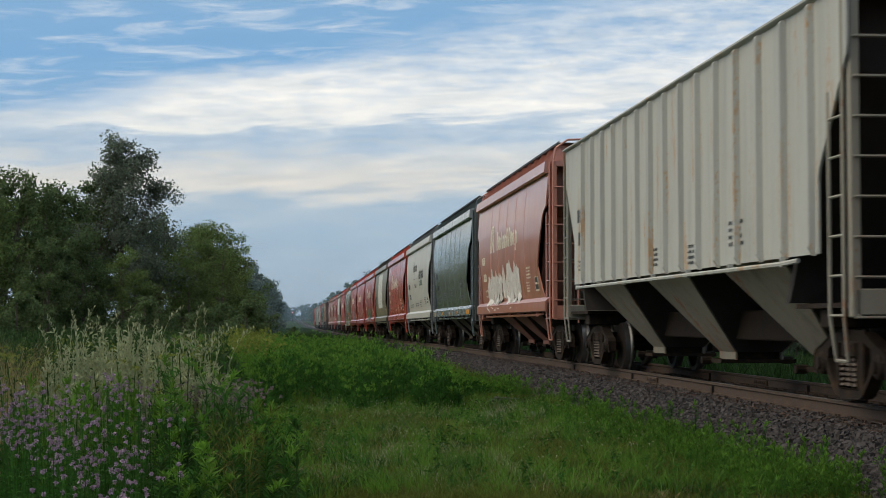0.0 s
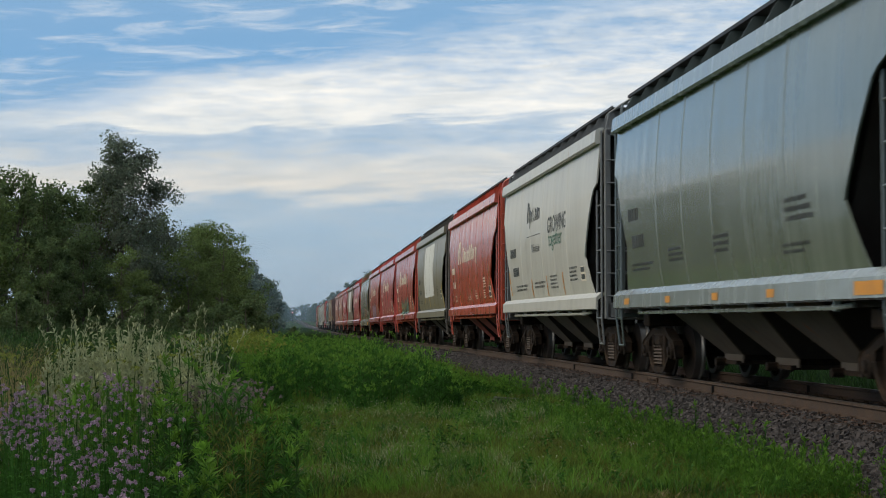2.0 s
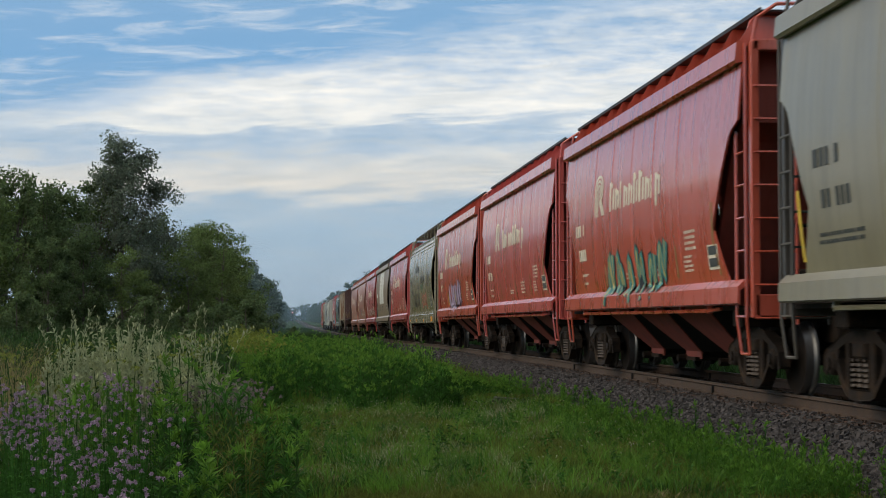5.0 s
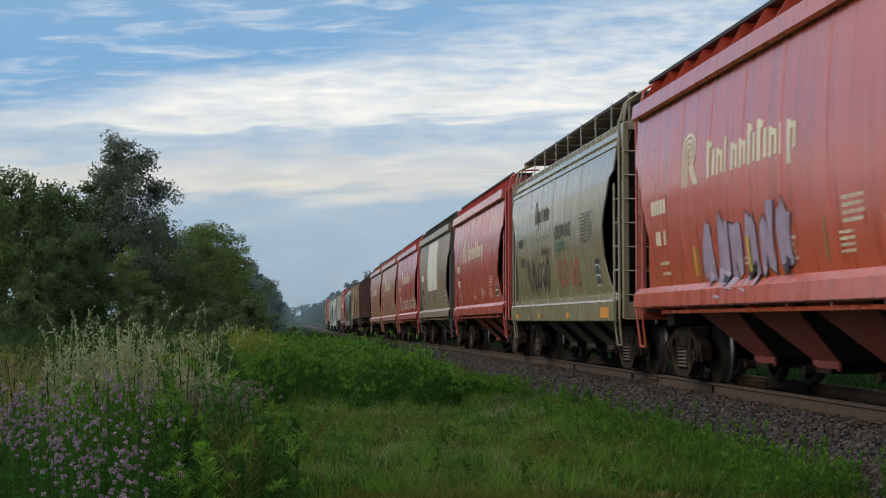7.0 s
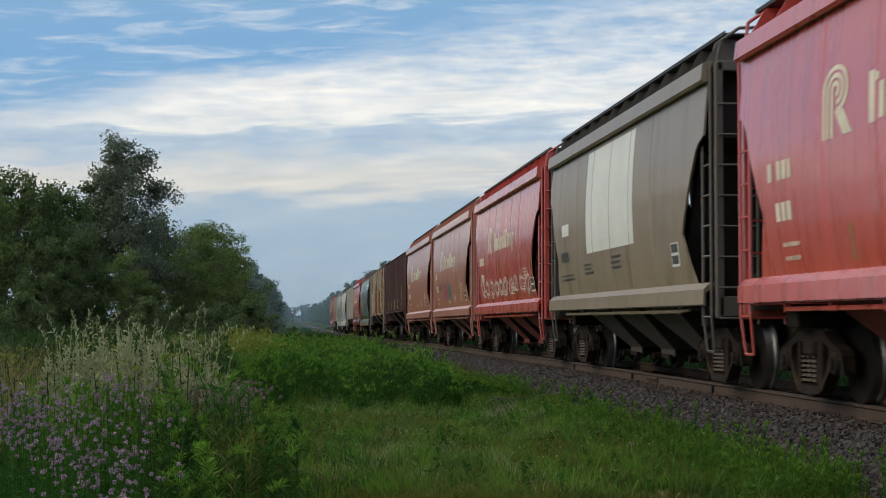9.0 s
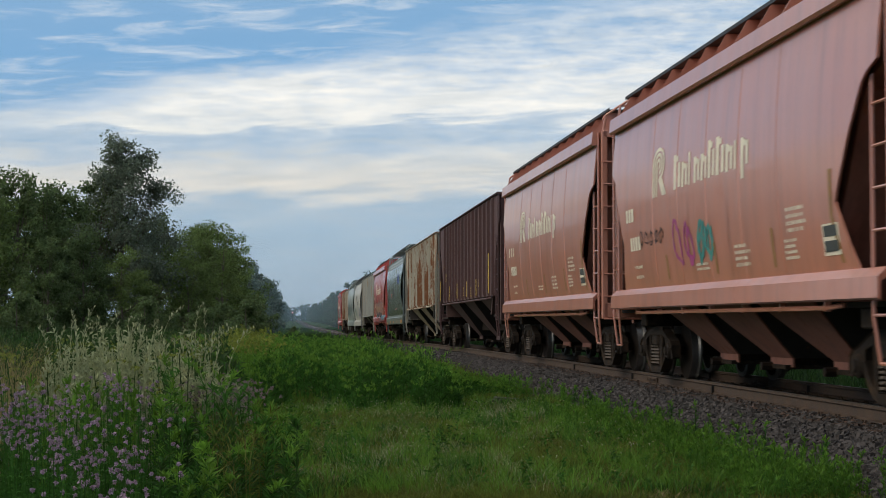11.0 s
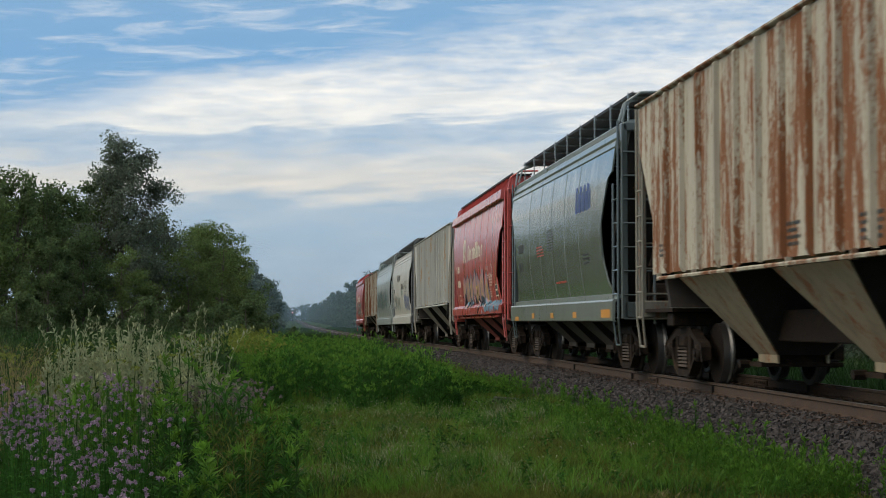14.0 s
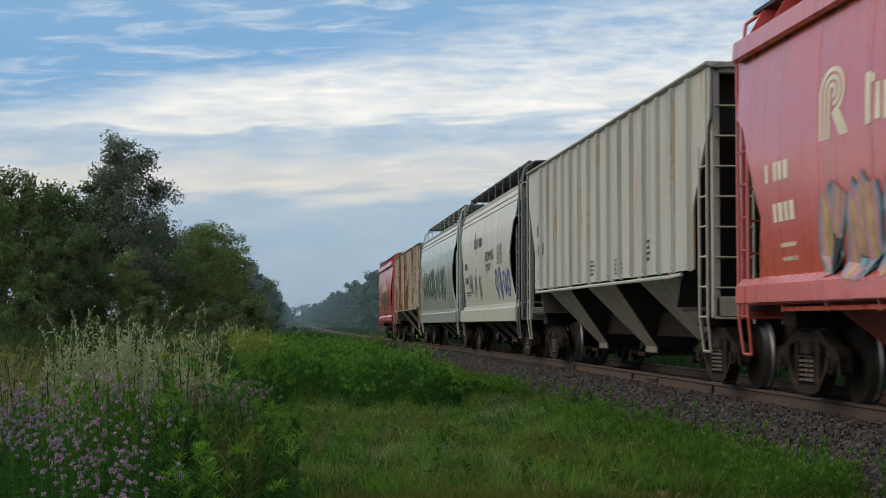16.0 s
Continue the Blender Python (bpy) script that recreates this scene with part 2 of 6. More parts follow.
# how far the side sheet is cut back at the ends, by height
CUT = {
    "round": [(1.46, 0.62), (1.75, 0.78), (2.2, 1.0), (3.32, 0.34), (3.44, 0.2), (3.48, 0.02), (5.0, 0.0)],
    "tank": [(1.4, 0.34), (1.6, 0.75), (2.1, 1.02), (2.7, 1.02), (3.2, 0.62), (3.5, 0.40), (3.6, 0.06), (5.0, 0.0)],
    "ribbed": [(1.6, 0.95), (2.55, 0.95), (3.75, 0.0), (5.0, 0.0)],
}
END = 0.95   # from the far coupler's face to the end of the side
NEAR = {"round": 0.80, "tank": 0.85, "ribbed": 0.58}   # the same at the leading end


def half_width(kind, z):
    return lerp_curve(PROFILE[kind], z)


CACHE = {}


def cached(key, build):
    if key not in CACHE:
        CACHE[key] = build()
    return CACHE[key]


def side_mesh(kind, L, sign):
    z0, z1 = {"round": (1.44, 4.26), "tank": (1.38, 4.04), "ribbed": (1.68, 4.46)}[kind]
    zs = [z0 + (z1 - z0) * i / 30 for i in range(31)]
    ny = 25
    bm = bmesh.new()
    sheets = []
    for depth in (0.0, 0.03):
        grid = []
        for z in zs:
            c = lerp_curve(CUT[kind], z)
            y0, y1 = NEAR[kind] + c * (1.3 if kind == "round" else 1.0), L - END - c
            row = []
            for j in range(ny):
                y = y0 + (y1 - y0) * j / (ny - 1)
                x = half_width(kind, z) - depth
                row.append(bm.verts.new((sign * x, y, z)))
            grid.append(row)
        sheets.append(grid)
        for a, b in zip(grid, grid[1:]):
            for j in range(ny - 1):
                f = bm.faces.new((a[j], a[j + 1], b[j + 1], b[j]))
                f.smooth = True
    o, i = [[[bm.verts.new(v.co) for v in row] for row in g] for g in sheets]
    for r in range(len(zs) - 1):
        for j in (0, ny - 1):
            bm.faces.new((o[r][j], o[r + 1][j], i[r + 1][j], i[r][j]))
    for r in (0, len(zs) - 1):
        for j in range(ny - 1):
            bm.faces.new((o[r][j], o[r][j + 1], i[r][j + 1], i[r][j]))
    return bm_mesh("side", bm)


def seam_mesh(kind, sign):
    """A raised weld seam between two side sheets, at y = 0."""
    bm = bmesh.new()
    z0, z1 = (1.5, 4.22) if kind == "round" else (1.42, 4.02)
    rows = []
    for i in range(13):
        z = z0 + (z1 - z0) * i / 12
        x = half_width(kind, z)
        rows.append([bm.verts.new((sign * (x + e), d, z)) for d, e in ((-0.03, -0.004), (-0.006, 0.008), (0.006, 0.008), (0.03, -0.004))])
    for a, b in zip(rows, rows[1:]):
        for j in range(3):
            bm.faces.new((a[j], a[j + 1], b[j + 1], b[j])).smooth = True
    return bm_mesh("seam", bm)


def extrude_profile(pts, y0, y1, sign=1):
    """A closed cross-section (x, z), pulled along y."""
    bm = bmesh.new()
    a = [bm.verts.new((sign * x, y0, z)) for x, z in pts]
    b = [bm.verts.new((sign * x, y1, z)) for x, z in pts]
    n = len(pts)
    for i in range(n):
        bm.faces.new((a[i], a[(i + 1) % n], b[(i + 1) % n], b[i]))
    bm.faces.new(a)
    bm.faces.new(b[::-1])
    return bm


def sill_mesh(kind, L, sign):
    if kind == "round":
        pts = [(1.44, 1.47), (1.50, 1.475), (1.60, 1.38), (1.605, 1.17), (1.57, 1.15), (1.57, 1.33), (1.44, 1.42)]
    else:
        pts = [(1.42, 1.42), (1.49, 1.425), (1.50, 1.33), (1.575, 1.32), (1.585, 1.29), (1.585, 0.95), (1.51, 0.93), (1.54, 0.97), (1.53, 1.28), (1.42, 1.36)]
    bm = extrude_profile(pts, NEAR[kind] - 0.02, L - END + 0.02, sign)
    return bm_mesh("side_sill", bm)


def fascia_mesh(kind, L, sign):
    if kind == "round":
        pts = [(1.44, 4.54), (1.52, 4.54), (1.595, 4.50), (1.62, 4.27), (1.59, 4.235), (1.50, 4.25)]
    elif kind == "tank":
        pts = [(1.2, 4.52), (1.37, 4.47), (1.425, 4.43), (1.41, 4.34), (1.455, 4.30), (1.475, 4.21), (1.455, 4.17), (1.51, 4.12), (1.53, 4.04), (1.49, 3.99), (1.3, 4.05)]
    else:
        pts = [(1.3, 4.53), (1.55, 4.53), (1.57, 4.52), (1.57, 4.495), (1.55, 4.48), (1.48, 4.46)]
    return bm_mesh("top_chord", extrude_profile(pts, NEAR[kind] - 0.03, L - END + 0.05, sign))


def roof_mesh(kind, L):
    e, c = {"round": (4.52, 4.64), "tank": (4.46, 4.70), "ribbed": (4.51, 4.58)}[kind]
    w = 1.40 if kind == "tank" else 1.50
    pts = [(-w, e), (-w * 0.5, e + (c - e) * 0.75), (0, c), (w * 0.5, e + (c - e) * 0.75), (w, e), (w, e - 0.06), (0, c - 0.08), (-w, e - 0.06)]
    return bm_mesh("roof", extrude_profile(pts, NEAR[kind] - 0.02, L - END + 0.03))


def walkway_mesh(kind, L, s):
    """The grating board along one side of the roof, with its turned-up edges."""
    x0, x1, z = {"round": (0.76, 1.29, 4.90), "tank": (0.30, 1.22, 4.96), "ribbed": (0.20, 1.0, 4.60)}[kind]
    pts = [(x0, z + 0.05), (x0, z), (x1, z), (x1, z + 0.05), (x1 - 0.02, z + 0.05), (x1 - 0.02, z + 0.025), (x0 + 0.02, z + 0.025), (x0 + 0.02, z + 0.05)]
    return bm_mesh("running_board", extrude_profile(pts, 0.75, L - 0.75, s))


def bracket_mesh(kind, s):
    """One roof bracket that carries a board, at y = 0."""
    bm = bmesh.new()
    if kind == "round":
        pts = [(1.50, 4.53), (1.34, 4.80), (1.29, 4.89), (0.74, 4.89), (0.9, 4.6)]
        n = len(pts)
        a = [bm.verts.new((s * x, -0.012, z)) for x, z in pts]
        b = [bm.verts.new((s * (x - 0.04), 0.24, z)) for x, z in pts]
        for i in range(n):
            bm.faces.new((a[i], a[(i + 1) % n], b[(i + 1) % n], b[i]))
        bm.faces.new(a)
        bm.faces.new(b[::-1])
    else:
        add_box(bm, s * 1.25 - 0.012, s * 1.25 + 0.012, -0.018, 0.018, 4.48, 5.02)
        add_box(bm, min(s * 0.3, s * 1.24), max(s * 0.3, s * 1.24), -0.012, 0.012, 4.925, 4.957)
    return bm_mesh("bracket", bm)


def hatch_mesh(L):
    bm = bmesh.new()
    add_box(bm, -0.32, 0.32, 1.6, L - 1.6, 4.55, 4.78, 0.04)
    for k in range(7):
        y = 1.9 + (L - 3.8) * k / 6
        add_box(bm, -0.36, 0.36, y - 0.03, y + 0.03, 4.76, 4.81, 0.01)
    return bm_mesh("hatch_cover", bm)


BAYS = {"round": (3, 2.65), "tank": (4, 2.3), "ribbed": (3, 4.75)}   # number of bays and their spacing


def bay_rings(kind):
    top, hw_t, hy_t, ridge = {"round": (1.30, 1.46, 1.20, 1.5), "tank": (1.25, 1.42, 0.86, 1.9), "ribbed": (1.74, 1.46, 1.48, 3.0)}[kind]
    hw_b, hy_b, low = (0.52, 0.50, 0.44) if kind != "ribbed" else (0.38, 0.46, 0.46)
    return [(hw_t - 0.02, BAYS[kind][1] / 2 - 0.005, ridge), (hw_t, hy_t, top), (hw_b, hy_b, low), (hw_b, hy_b, low - 0.12)]


def hopper_mesh(kind, s):
    """One side plate of a V bay, centred on y = 0."""
    rings = bay_rings(kind)
    bm = bmesh.new()
    front = [[bm.verts.new((s * (hw - d), e * hy, z)) for hw, hy, z in rings[1:] for e in (-1, 1)] for d in (0.0, 0.03)]
    for v in front:
        bm.faces.new((v[0], v[1], v[3], v[2]))
        bm.faces.new((v[2], v[3], v[5], v[4]))
    ring = (0, 1, 3, 5, 4, 2)
    for i, j in zip(ring, ring[1:] + ring[:1]):
        bm.faces.new((front[0][i], front[0][j], front[1][j], front[1][i]))
    return bm_mesh("hopper", bm)


def slope_mesh(kind, e):
    """One slope sheet of a bay, from the outlet up to the ridge between the sides."""
    rings = bay_rings(kind)
    bm = bmesh.new()
    rows = [[bm.verts.new((s * (hw - 0.012), e * (hy - d), z)) for s in (-1, 1) for d in (0.0, 0.03)] for hw, hy, z in rings[:3]]
    for a, b in zip(rows, rows[1:]):
        for i, j in ((0, 1), (1, 3), (3, 2), (2, 0)):
            bm.faces.new((a[i], a[j], b[j], b[i]))
    for r in (rows[0], rows[-1]):
        bm.faces.new((r[0], r[1], r[3], r[2]))
    return bm_mesh("slope_sheet", bm)


def gate_mesh():
    """Outlet gate: frame rails with the opening shaft and its capstans."""
    bm = bmesh.new()
    for s in (-1, 1):
        add_box(bm, -0.6, 0.6, s * 0.39 - 0.03, s * 0.39 + 0.03, 0.29, 0.35, 0.01)
        add_tube(bm, (s * 0.74, 0.22, 0.32), (s * 0.58, 0.22, 0.32), 0.06, 8)
        add_box(bm, s * 0.58 - 0.02, s * 0.58 + 0.02, -0.42, 0.42, 0.29, 0.35)
    add_box(bm, -0.36, 0.36, -0.36, 0.36, 0.30, 0.62, 0.01)
    add_tube(bm, (-0.7, 0.22, 0.32), (0.7, 0.22, 0.32), 0.025, 8)
    return bm_mesh("outlet_gate", bm)


def end_sheet_mesh(kind, L, end):
    """The sloping bulkhead at one end."""
    top = {"round": 4.54, "tank": 4.48, "ribbed": 4.50}[kind]
    pts = [(END + 0.03, top), (END + 0.06, top - 0.9), (END + 0.30, top - 1.2), (2.75, 1.15), (2.9, 1.15), (0.45 + END, top - 1.1), (END + 0.15, top - 0.9), (END + 0.12, top)]
    if kind == "round":
        pts[1] = (END + 0.05, 3.5)
        pts[2] = (END + 0.55, 3.3)
        pts[5] = (END + 0.7, 3.32)
        pts[6] = (END + 0.12, 3.55)
    w = 1.44 if kind != "tank" else 1.34
    bm = bmesh.new()
    a, b = [], []
    for y, z in pts:
        yy = y if end == 0 else L - y
        a.append(bm.verts.new((-w, yy, z)))
        b.append(bm.verts.new((w, yy, z)))
    n = len(pts)
    for i in range(n):
        bm.faces.new((a[i], a[(i + 1) % n], b[(i + 1) % n], b[i]))
    bm.faces.new(a)
    bm.faces.new(b[::-1])
    return bm_mesh("end_sheet", bm)


def end_frame_mesh(kind, L, end):
    """End sill, platform, shear plate, and the uprights that carry the roof's end."""
    bm = bmesh.new()

    def Y(y):
        return y if end == 0 else L - y

    def box(x0, x1, y0, y1, z0, z1, bv=0.0):
        add_box(bm, x0, x1, min(Y(y0), Y(y1)), max(Y(y0), Y(y1)), z0, z1, bv)

    box(-1.42, 1.42, 0.62, 0.78, 1.0, 1.28, 0.015)
    top = 4.50 if kind != "tank" else 4.42
    for s in (-1, 1):
        box(s * 1.40 - 0.055, s * 1.40 + 0.055, 0.62, 0.74, 0.98, top, 0.012)
        box(s * 0.55 - 0.045, s * 0.55 + 0.045, 0.72, 0.80, 1.2, 3.2)
        box(s * 1.36 - 0.04, s * 1.36 + 0.04, 0.66, 1.3, top - 0.10, top, 0.0)
    box(-1.42, 1.42, 0.62, 0.76, top - 0.12, top + 0.02, 0.01)
    return bm_mesh("end_frame", bm)


def center_sill_mesh(L):
    """The car's backbone with its end platforms and body bolsters."""
    bm = bmesh.new()
    add_box(bm, -0.42, 0.42, 0.45, L - 0.45, 0.66, 1.10, 0.02)
    for e in (0, 1):
        y0, y1 = (0.79, 2.7) if e == 0 else (L - 2.7, L - 0.79)
        add_box(bm, -1.38, 1.38, y0, y1, 1.085, 1.14)
        yb = 1.9 if e == 0 else L - 2.2
        add_box(bm, -1.3, 1.3, yb - 0.2, yb + 0.2, 0.86, 1.09, 0.02)
    return bm_mesh("center_sill", bm)


def ladder_mesh(L, end, sign, low):
    """Stiles and rungs at one corner, with the stirrup below."""
    bm = bmesh.new()

    def Y(y):
        return y if end == 0 else L - y

    x = sign * 1.50
    for y in (0.72, 1.16):
        add_tube(bm, (x, Y(y), low), (x, Y(y), 3.4 if y > 1 else 4.48), 0.022, 6)
    z = low + 0.02
    while z < 3.2:
        add_tube(bm, (x, Y(0.70), z), (x, Y(1.18), z), 0.016, 5)
        z += 0.42
    # rungs across the end
    z = 0.98
    while z < 4.3:
        add_tube(bm, (sign * 1.42, Y(0.60), z), (sign * 0.88, Y(0.60), z), 0.016, 5)
        z += 0.42
    add_tube(bm, (sign * 0.88, Y(0.60), 0.9), (sign * 0.88, Y(0.60), 4.3), 0.02, 6)
    add_path(bm, [(x, Y(1.16), low), (sign * 1.45, Y(1.12), 0.52), (sign * 1.45, Y(0.76), 0.52), (x, Y(0.72), low)], 0.02, 6)
    return bm_mesh("ladder", bm)


def roof_rail_mesh(L, end, s, k):
    bm = bmesh.new()

    def Y(y):
        return y if end == 0 else L - y

    add_path(bm, [[(s * 1.42, Y(0.70), 4.45), (s * 1.36, Y(0.66), 4.80), (s * 1.1, Y(0.66), 4.98), (s * 0.6, Y(0.68), 5.0)],
                  [(s * 1.40, Y(1.12), 4.5), (s * 1.30, Y(1.12), 4.84), (s * 1.05, Y(1.12), 4.92)]][k], 0.024, 6)
    return bm_mesh("grab_rail", bm)


def coupler_mesh(L, end):
    bm = bmesh.new()

    def box(x0, x1, y0, y1, z0, z1, bv=0.01):
        y0, y1 = (y0, y1) if end == 0 else (L - y1, L - y0)
        add_box(bm, x0, x1, y0, y1, z0, z1, bv)

    box(-0.09, 0.09, 0.10, 0.75, 0.76, 0.94)
    box(-0.16, 0.14, -0.06, 0.16, 0.70, 1.0, 0.03)
    y = 0.5 if end == 0 else L - 0.5
    add_path(bm, [(0.4, y, 0.8), (0.42, 0.2 if end == 0 else L - 0.2, 0.55), (0.3, 0.0 if end == 0 else L, 0.48)], 0.025, 6)
    return bm_mesh("coupler", bm)


def brake_mesh(L):
    """Air reservoir, piston and pipes on the leading platform."""
    bm = bmesh.new()
    add_tube(bm, (-0.75, 1.2, 1.42), (0.25, 1.2, 1.42), 0.20, 14)
    add_tube(bm, (0.5, 1.0, 1.38), (0.5, 1.6, 1.38), 0.14, 12)
    add_path(bm, [(-0.9, 0.9, 1.2), (-0.9, 0.9, 1.9), (-0.7, 1.4, 2.2), (0.2, 1.5, 2.2)], 0.025, 6)
    add_path(bm, [(-0.6, 0.85, 1.15), (-0.6, 0.85, 2.4), (-0.2, 0.9, 2.55)], 0.02, 6)
    return bm_mesh("brake_gear", bm)


def pipe_mesh(kind, L):
    bm = bmesh.new()
    z, x = (1.60, -1.58) if kind == "ribbed" else (1.08, -1.50)
    pts = [(x + 0.10, 2.3, z + 0.03)] + [(x, 2.6 + (L - 5.2) * k / 6, z) for k in range(7)] + [(x + 0.10, L - 2.3, z + 0.03)]
    add_path(bm, pts, 0.03, 6)
    for p in pts[1:-1]:
        add_box(bm, p[0] - 0.02, p[0] + 0.05, p[1] - 0.02, p[1] + 0.02, z - 0.035, z + 0.08)
    return bm_mesh("pipe", bm)


def rib_mesh(sign):
    """One side post, at y = 0."""
    pts = [(-0.06, 0.0), (-0.036, 0.08), (0.036, 0.08), (0.06, 0.0)]
    bm = bmesh.new()
    rows = []
    for z, k in ((1.66, 0.35), (1.76, 1.0), (4.42, 1.0), (4.45, 0.8)):
        rows.append([bm.verts.new((sign * (1.495 + e * k), y, z)) for y, e in pts])
    for a, b in zip(rows, rows[1:]):
        for j in range(3):
            bm.faces.new((a[j], a[j + 1], b[j + 1], b[j]))
    bm.faces.new(rows[0])
    bm.faces.new(rows[-1][::-1])
    return bm_mesh("rib", bm)


# ---- trucks ----


def wheelset_mesh():
    bm = bmesh.new()
    prof = [(-0.98, 0.07), (-0.82, 0.075), (-0.81, 0.16), (-0.80, 0.40), (-0.80, 0.452), (-0.70, 0.458), (-0.67, 0.49), (-0.64, 0.49), (-0.635, 0.41), (-0.70, 0.36), (-0.70, 0.18), (-0.62, 0.11),
            (-0.5, 0.085), (0.5, 0.085), (0.62, 0.11), (0.70, 0.18), (0.70, 0.36), (0.635, 0.41), (0.64, 0.49), (0.67, 0.49), (0.70, 0.458), (0.80, 0.452), (0.80, 0.40), (0.81, 0.16), (0.82, 0.075), (0.98, 0.07)]
    lathe(bm, prof, 32)
    me = bm_mesh("wheelset", bm)
    me.materials.append(M_WHEEL)
    me.materials.append(M_TREAD)
    for p in me.polygons:
        r = math.hypot(p.center[1], p.center[2])
        if r > 0.445:
            p.material_index = 1
    return me


def sideframe_mesh(sign):
    """Cast side frame: one outline with a spring window and two triangular ones."""
    half = [(0.0, 0.83), (0.46, 0.82), (0.66, 0.76), (0.90, 0.67), (1.08, 0.62), (1.16, 0.55), (1.17, 0.36), (1.09, 0.34), (1.07, 0.50), (0.73, 0.50), (0.71, 0.40), (0.58, 0.24), (0.44, 0.13), (0.30, 0.09), (0.0, 0.09)]
    outer = half + [(-y, z) for y, z in half[-2:0:-1]]
    mid = [(-0.29, 0.20), (0.29, 0.20), (0.29, 0.70), (-0.29, 0.70)]
    side = [(0.42, 0.25), (0.56, 0.36), (0.66, 0.52), (0.64, 0.63), (0.42, 0.70)]
    loops = [outer, mid, side, [(-y, z) for y, z in side]]
    tris = geometry.tessellate_polygon([[Vector((y, z, 0)) for y, z in lp] for lp in loops])
    flat = [p for lp in loops for p in lp]
    bm = bmesh.new()
    inner, outer_v = [[bm.verts.new((sign * x, y, z)) for y, z in flat] for x in (0.95, 1.09)]
    for a, b, c in tris:
        bm.faces.new((inner[a], inner[b], inner[c]))
        bm.faces.new((outer_v[c], outer_v[b], outer_v[a]))
    start = 0
    for lp in loops:
        n = len(lp)
        for i in range(n):
            j = (i + 1) % n
            bm.faces.new((inner[start + i], inner[start + j], outer_v[start + j], outer_v[start + i]))
        start += n
    edges = [e for e in bm.edges if abs(e.verts[0].co.x) > 1.08 and abs(e.verts[1].co.x) > 1.08 and any(abs(f.normal.x) < 0.5 for f in e.link_faces)]
    bm.normal_update()
    bmesh.ops.bevel(bm, geom=[e for e in edges if len({round(abs(f.normal.x)) for f in e.link_faces}) == 2], offset=0.018, segments=1, affect="EDGES")
    return bm_mesh("sideframe", bm)


def bearing_mesh(sign):
    """Roller bearing with its end cap, at the axle's end."""
    bm = bmesh.new()
    lathe(bm, [(sign * 0.90, 0.115), (sign * 0.93, 0.135), (sign * 1.10, 0.135), (sign * 1.125, 0.11), (sign * 1.13, 0.075), (sign * 1.155, 0.07), (sign * 1.16, 0.04)], 14)
    return bm_mesh("bearing", bm)


def spring_mesh(sign):
    bm = bmesh.new()
    for yc in (-0.19, 0.0, 0.19):
        n, turns = 44, 5.5
        prev = None
        for i in range(n + 1):
            a = 2 * math.pi * turns * i / n
            p = Vector((sign * 1.03 + 0.085 * math.cos(a), yc + 0.085 * math.sin(a), 0.21 + 0.31 * i / n))
            if prev is not None:
                add_tube(bm, prev, p, 0.02, 4)
            prev = p
    return bm_mesh("spring", bm)


def bolster_mesh():
    bm = bmesh.new()
    add_box(bm, -1.12, 1.12, -0.20, 0.20, 0.53, 0.72, 0.03)
    add_box(bm, -0.25, 0.25, -0.25, 0.25, 0.7, 0.80, 0.02)
    for s in (-1, 1):
        add_box(bm, -0.9, 0.9, s * 0.40 - 0.04, s * 0.40 + 0.04, 0.36, 0.46, 0.01)
    return bm_mesh("truck", bm)


WHEELSETS = {-1: [], 1: []}


def add_truck(car, y):
    truck = put("truck", cached("bolster", bolster_mesh), M_TRUCK, car, at=pose(0, y, 0))
    for s in (-1, 1):
        put("sideframe", cached(("frame", s), lambda: sideframe_mesh(s)), M_TRUCK, truck)
        put("spring", cached(("spring", s), lambda: spring_mesh(s)), M_SPRING, truck)
        for d in (-0.89, 0.89):
            put("bearing", cached(("bearing", s), lambda: bearing_mesh(s)), M_TRUCK, truck, at=pose(0, d, 0.457))
        w = new("wheelset", cached("wheelset", wheelset_mesh))
        w.parent = truck
        w.matrix_basis = pose(0, s * 0.89, 0.457)
        WHEELSETS[s].append(w)


# ---- lettering and graffiti that follow the side ----


MARKS = 0.33   # from the far end of the sill to where the markings are counted from
SILL_FACE = {"round": [(1.17, 1.607), (1.38, 1.603), (1.475, 1.505)], "tank": [(0.95, 1.587), (1.29, 1.587), (1.33, 1.505), (1.42, 1.492)]}


def on_side(kind, L, u, z, lift=0.006):
    """A point on the camera's side or its sill, u metres from the start of the markings near the far end."""
    x = half_width(kind, z)
    if kind in SILL_FACE and z < SILL_FACE[kind][-1][0]:
        x = max(x, lerp_curve(SILL_FACE[kind], z))
    return (-(x + lift), L - END - MARKS - u, z)


def side_patch(bm, kind, L, u0, u1, z0, z1, slant=0.0, lift=0.006):
    n = max(1, int((z1 - z0) / 0.2))
    m = max(1, int(abs(u1 - u0) / 0.6))
    rows = []
    for i in range(n + 1):
        z = z0 + (z1 - z0) * i / n
        d = slant * (z - z0)
        rows.append([bm.verts.new(on_side(kind, L, u0 + (u1 - u0) * j / m + d, z, lift)) for j in range(m + 1)])
    for a, b in zip(rows, rows[1:]):
        for j in range(m):
            bm.faces.new((a[j], b[j], b[j + 1], a[j + 1]))


def flat_mesh(name, bm):
    me = bpy.data.meshes.new(name)
    bm.to_mesh(me)
    bm.free()
    return me


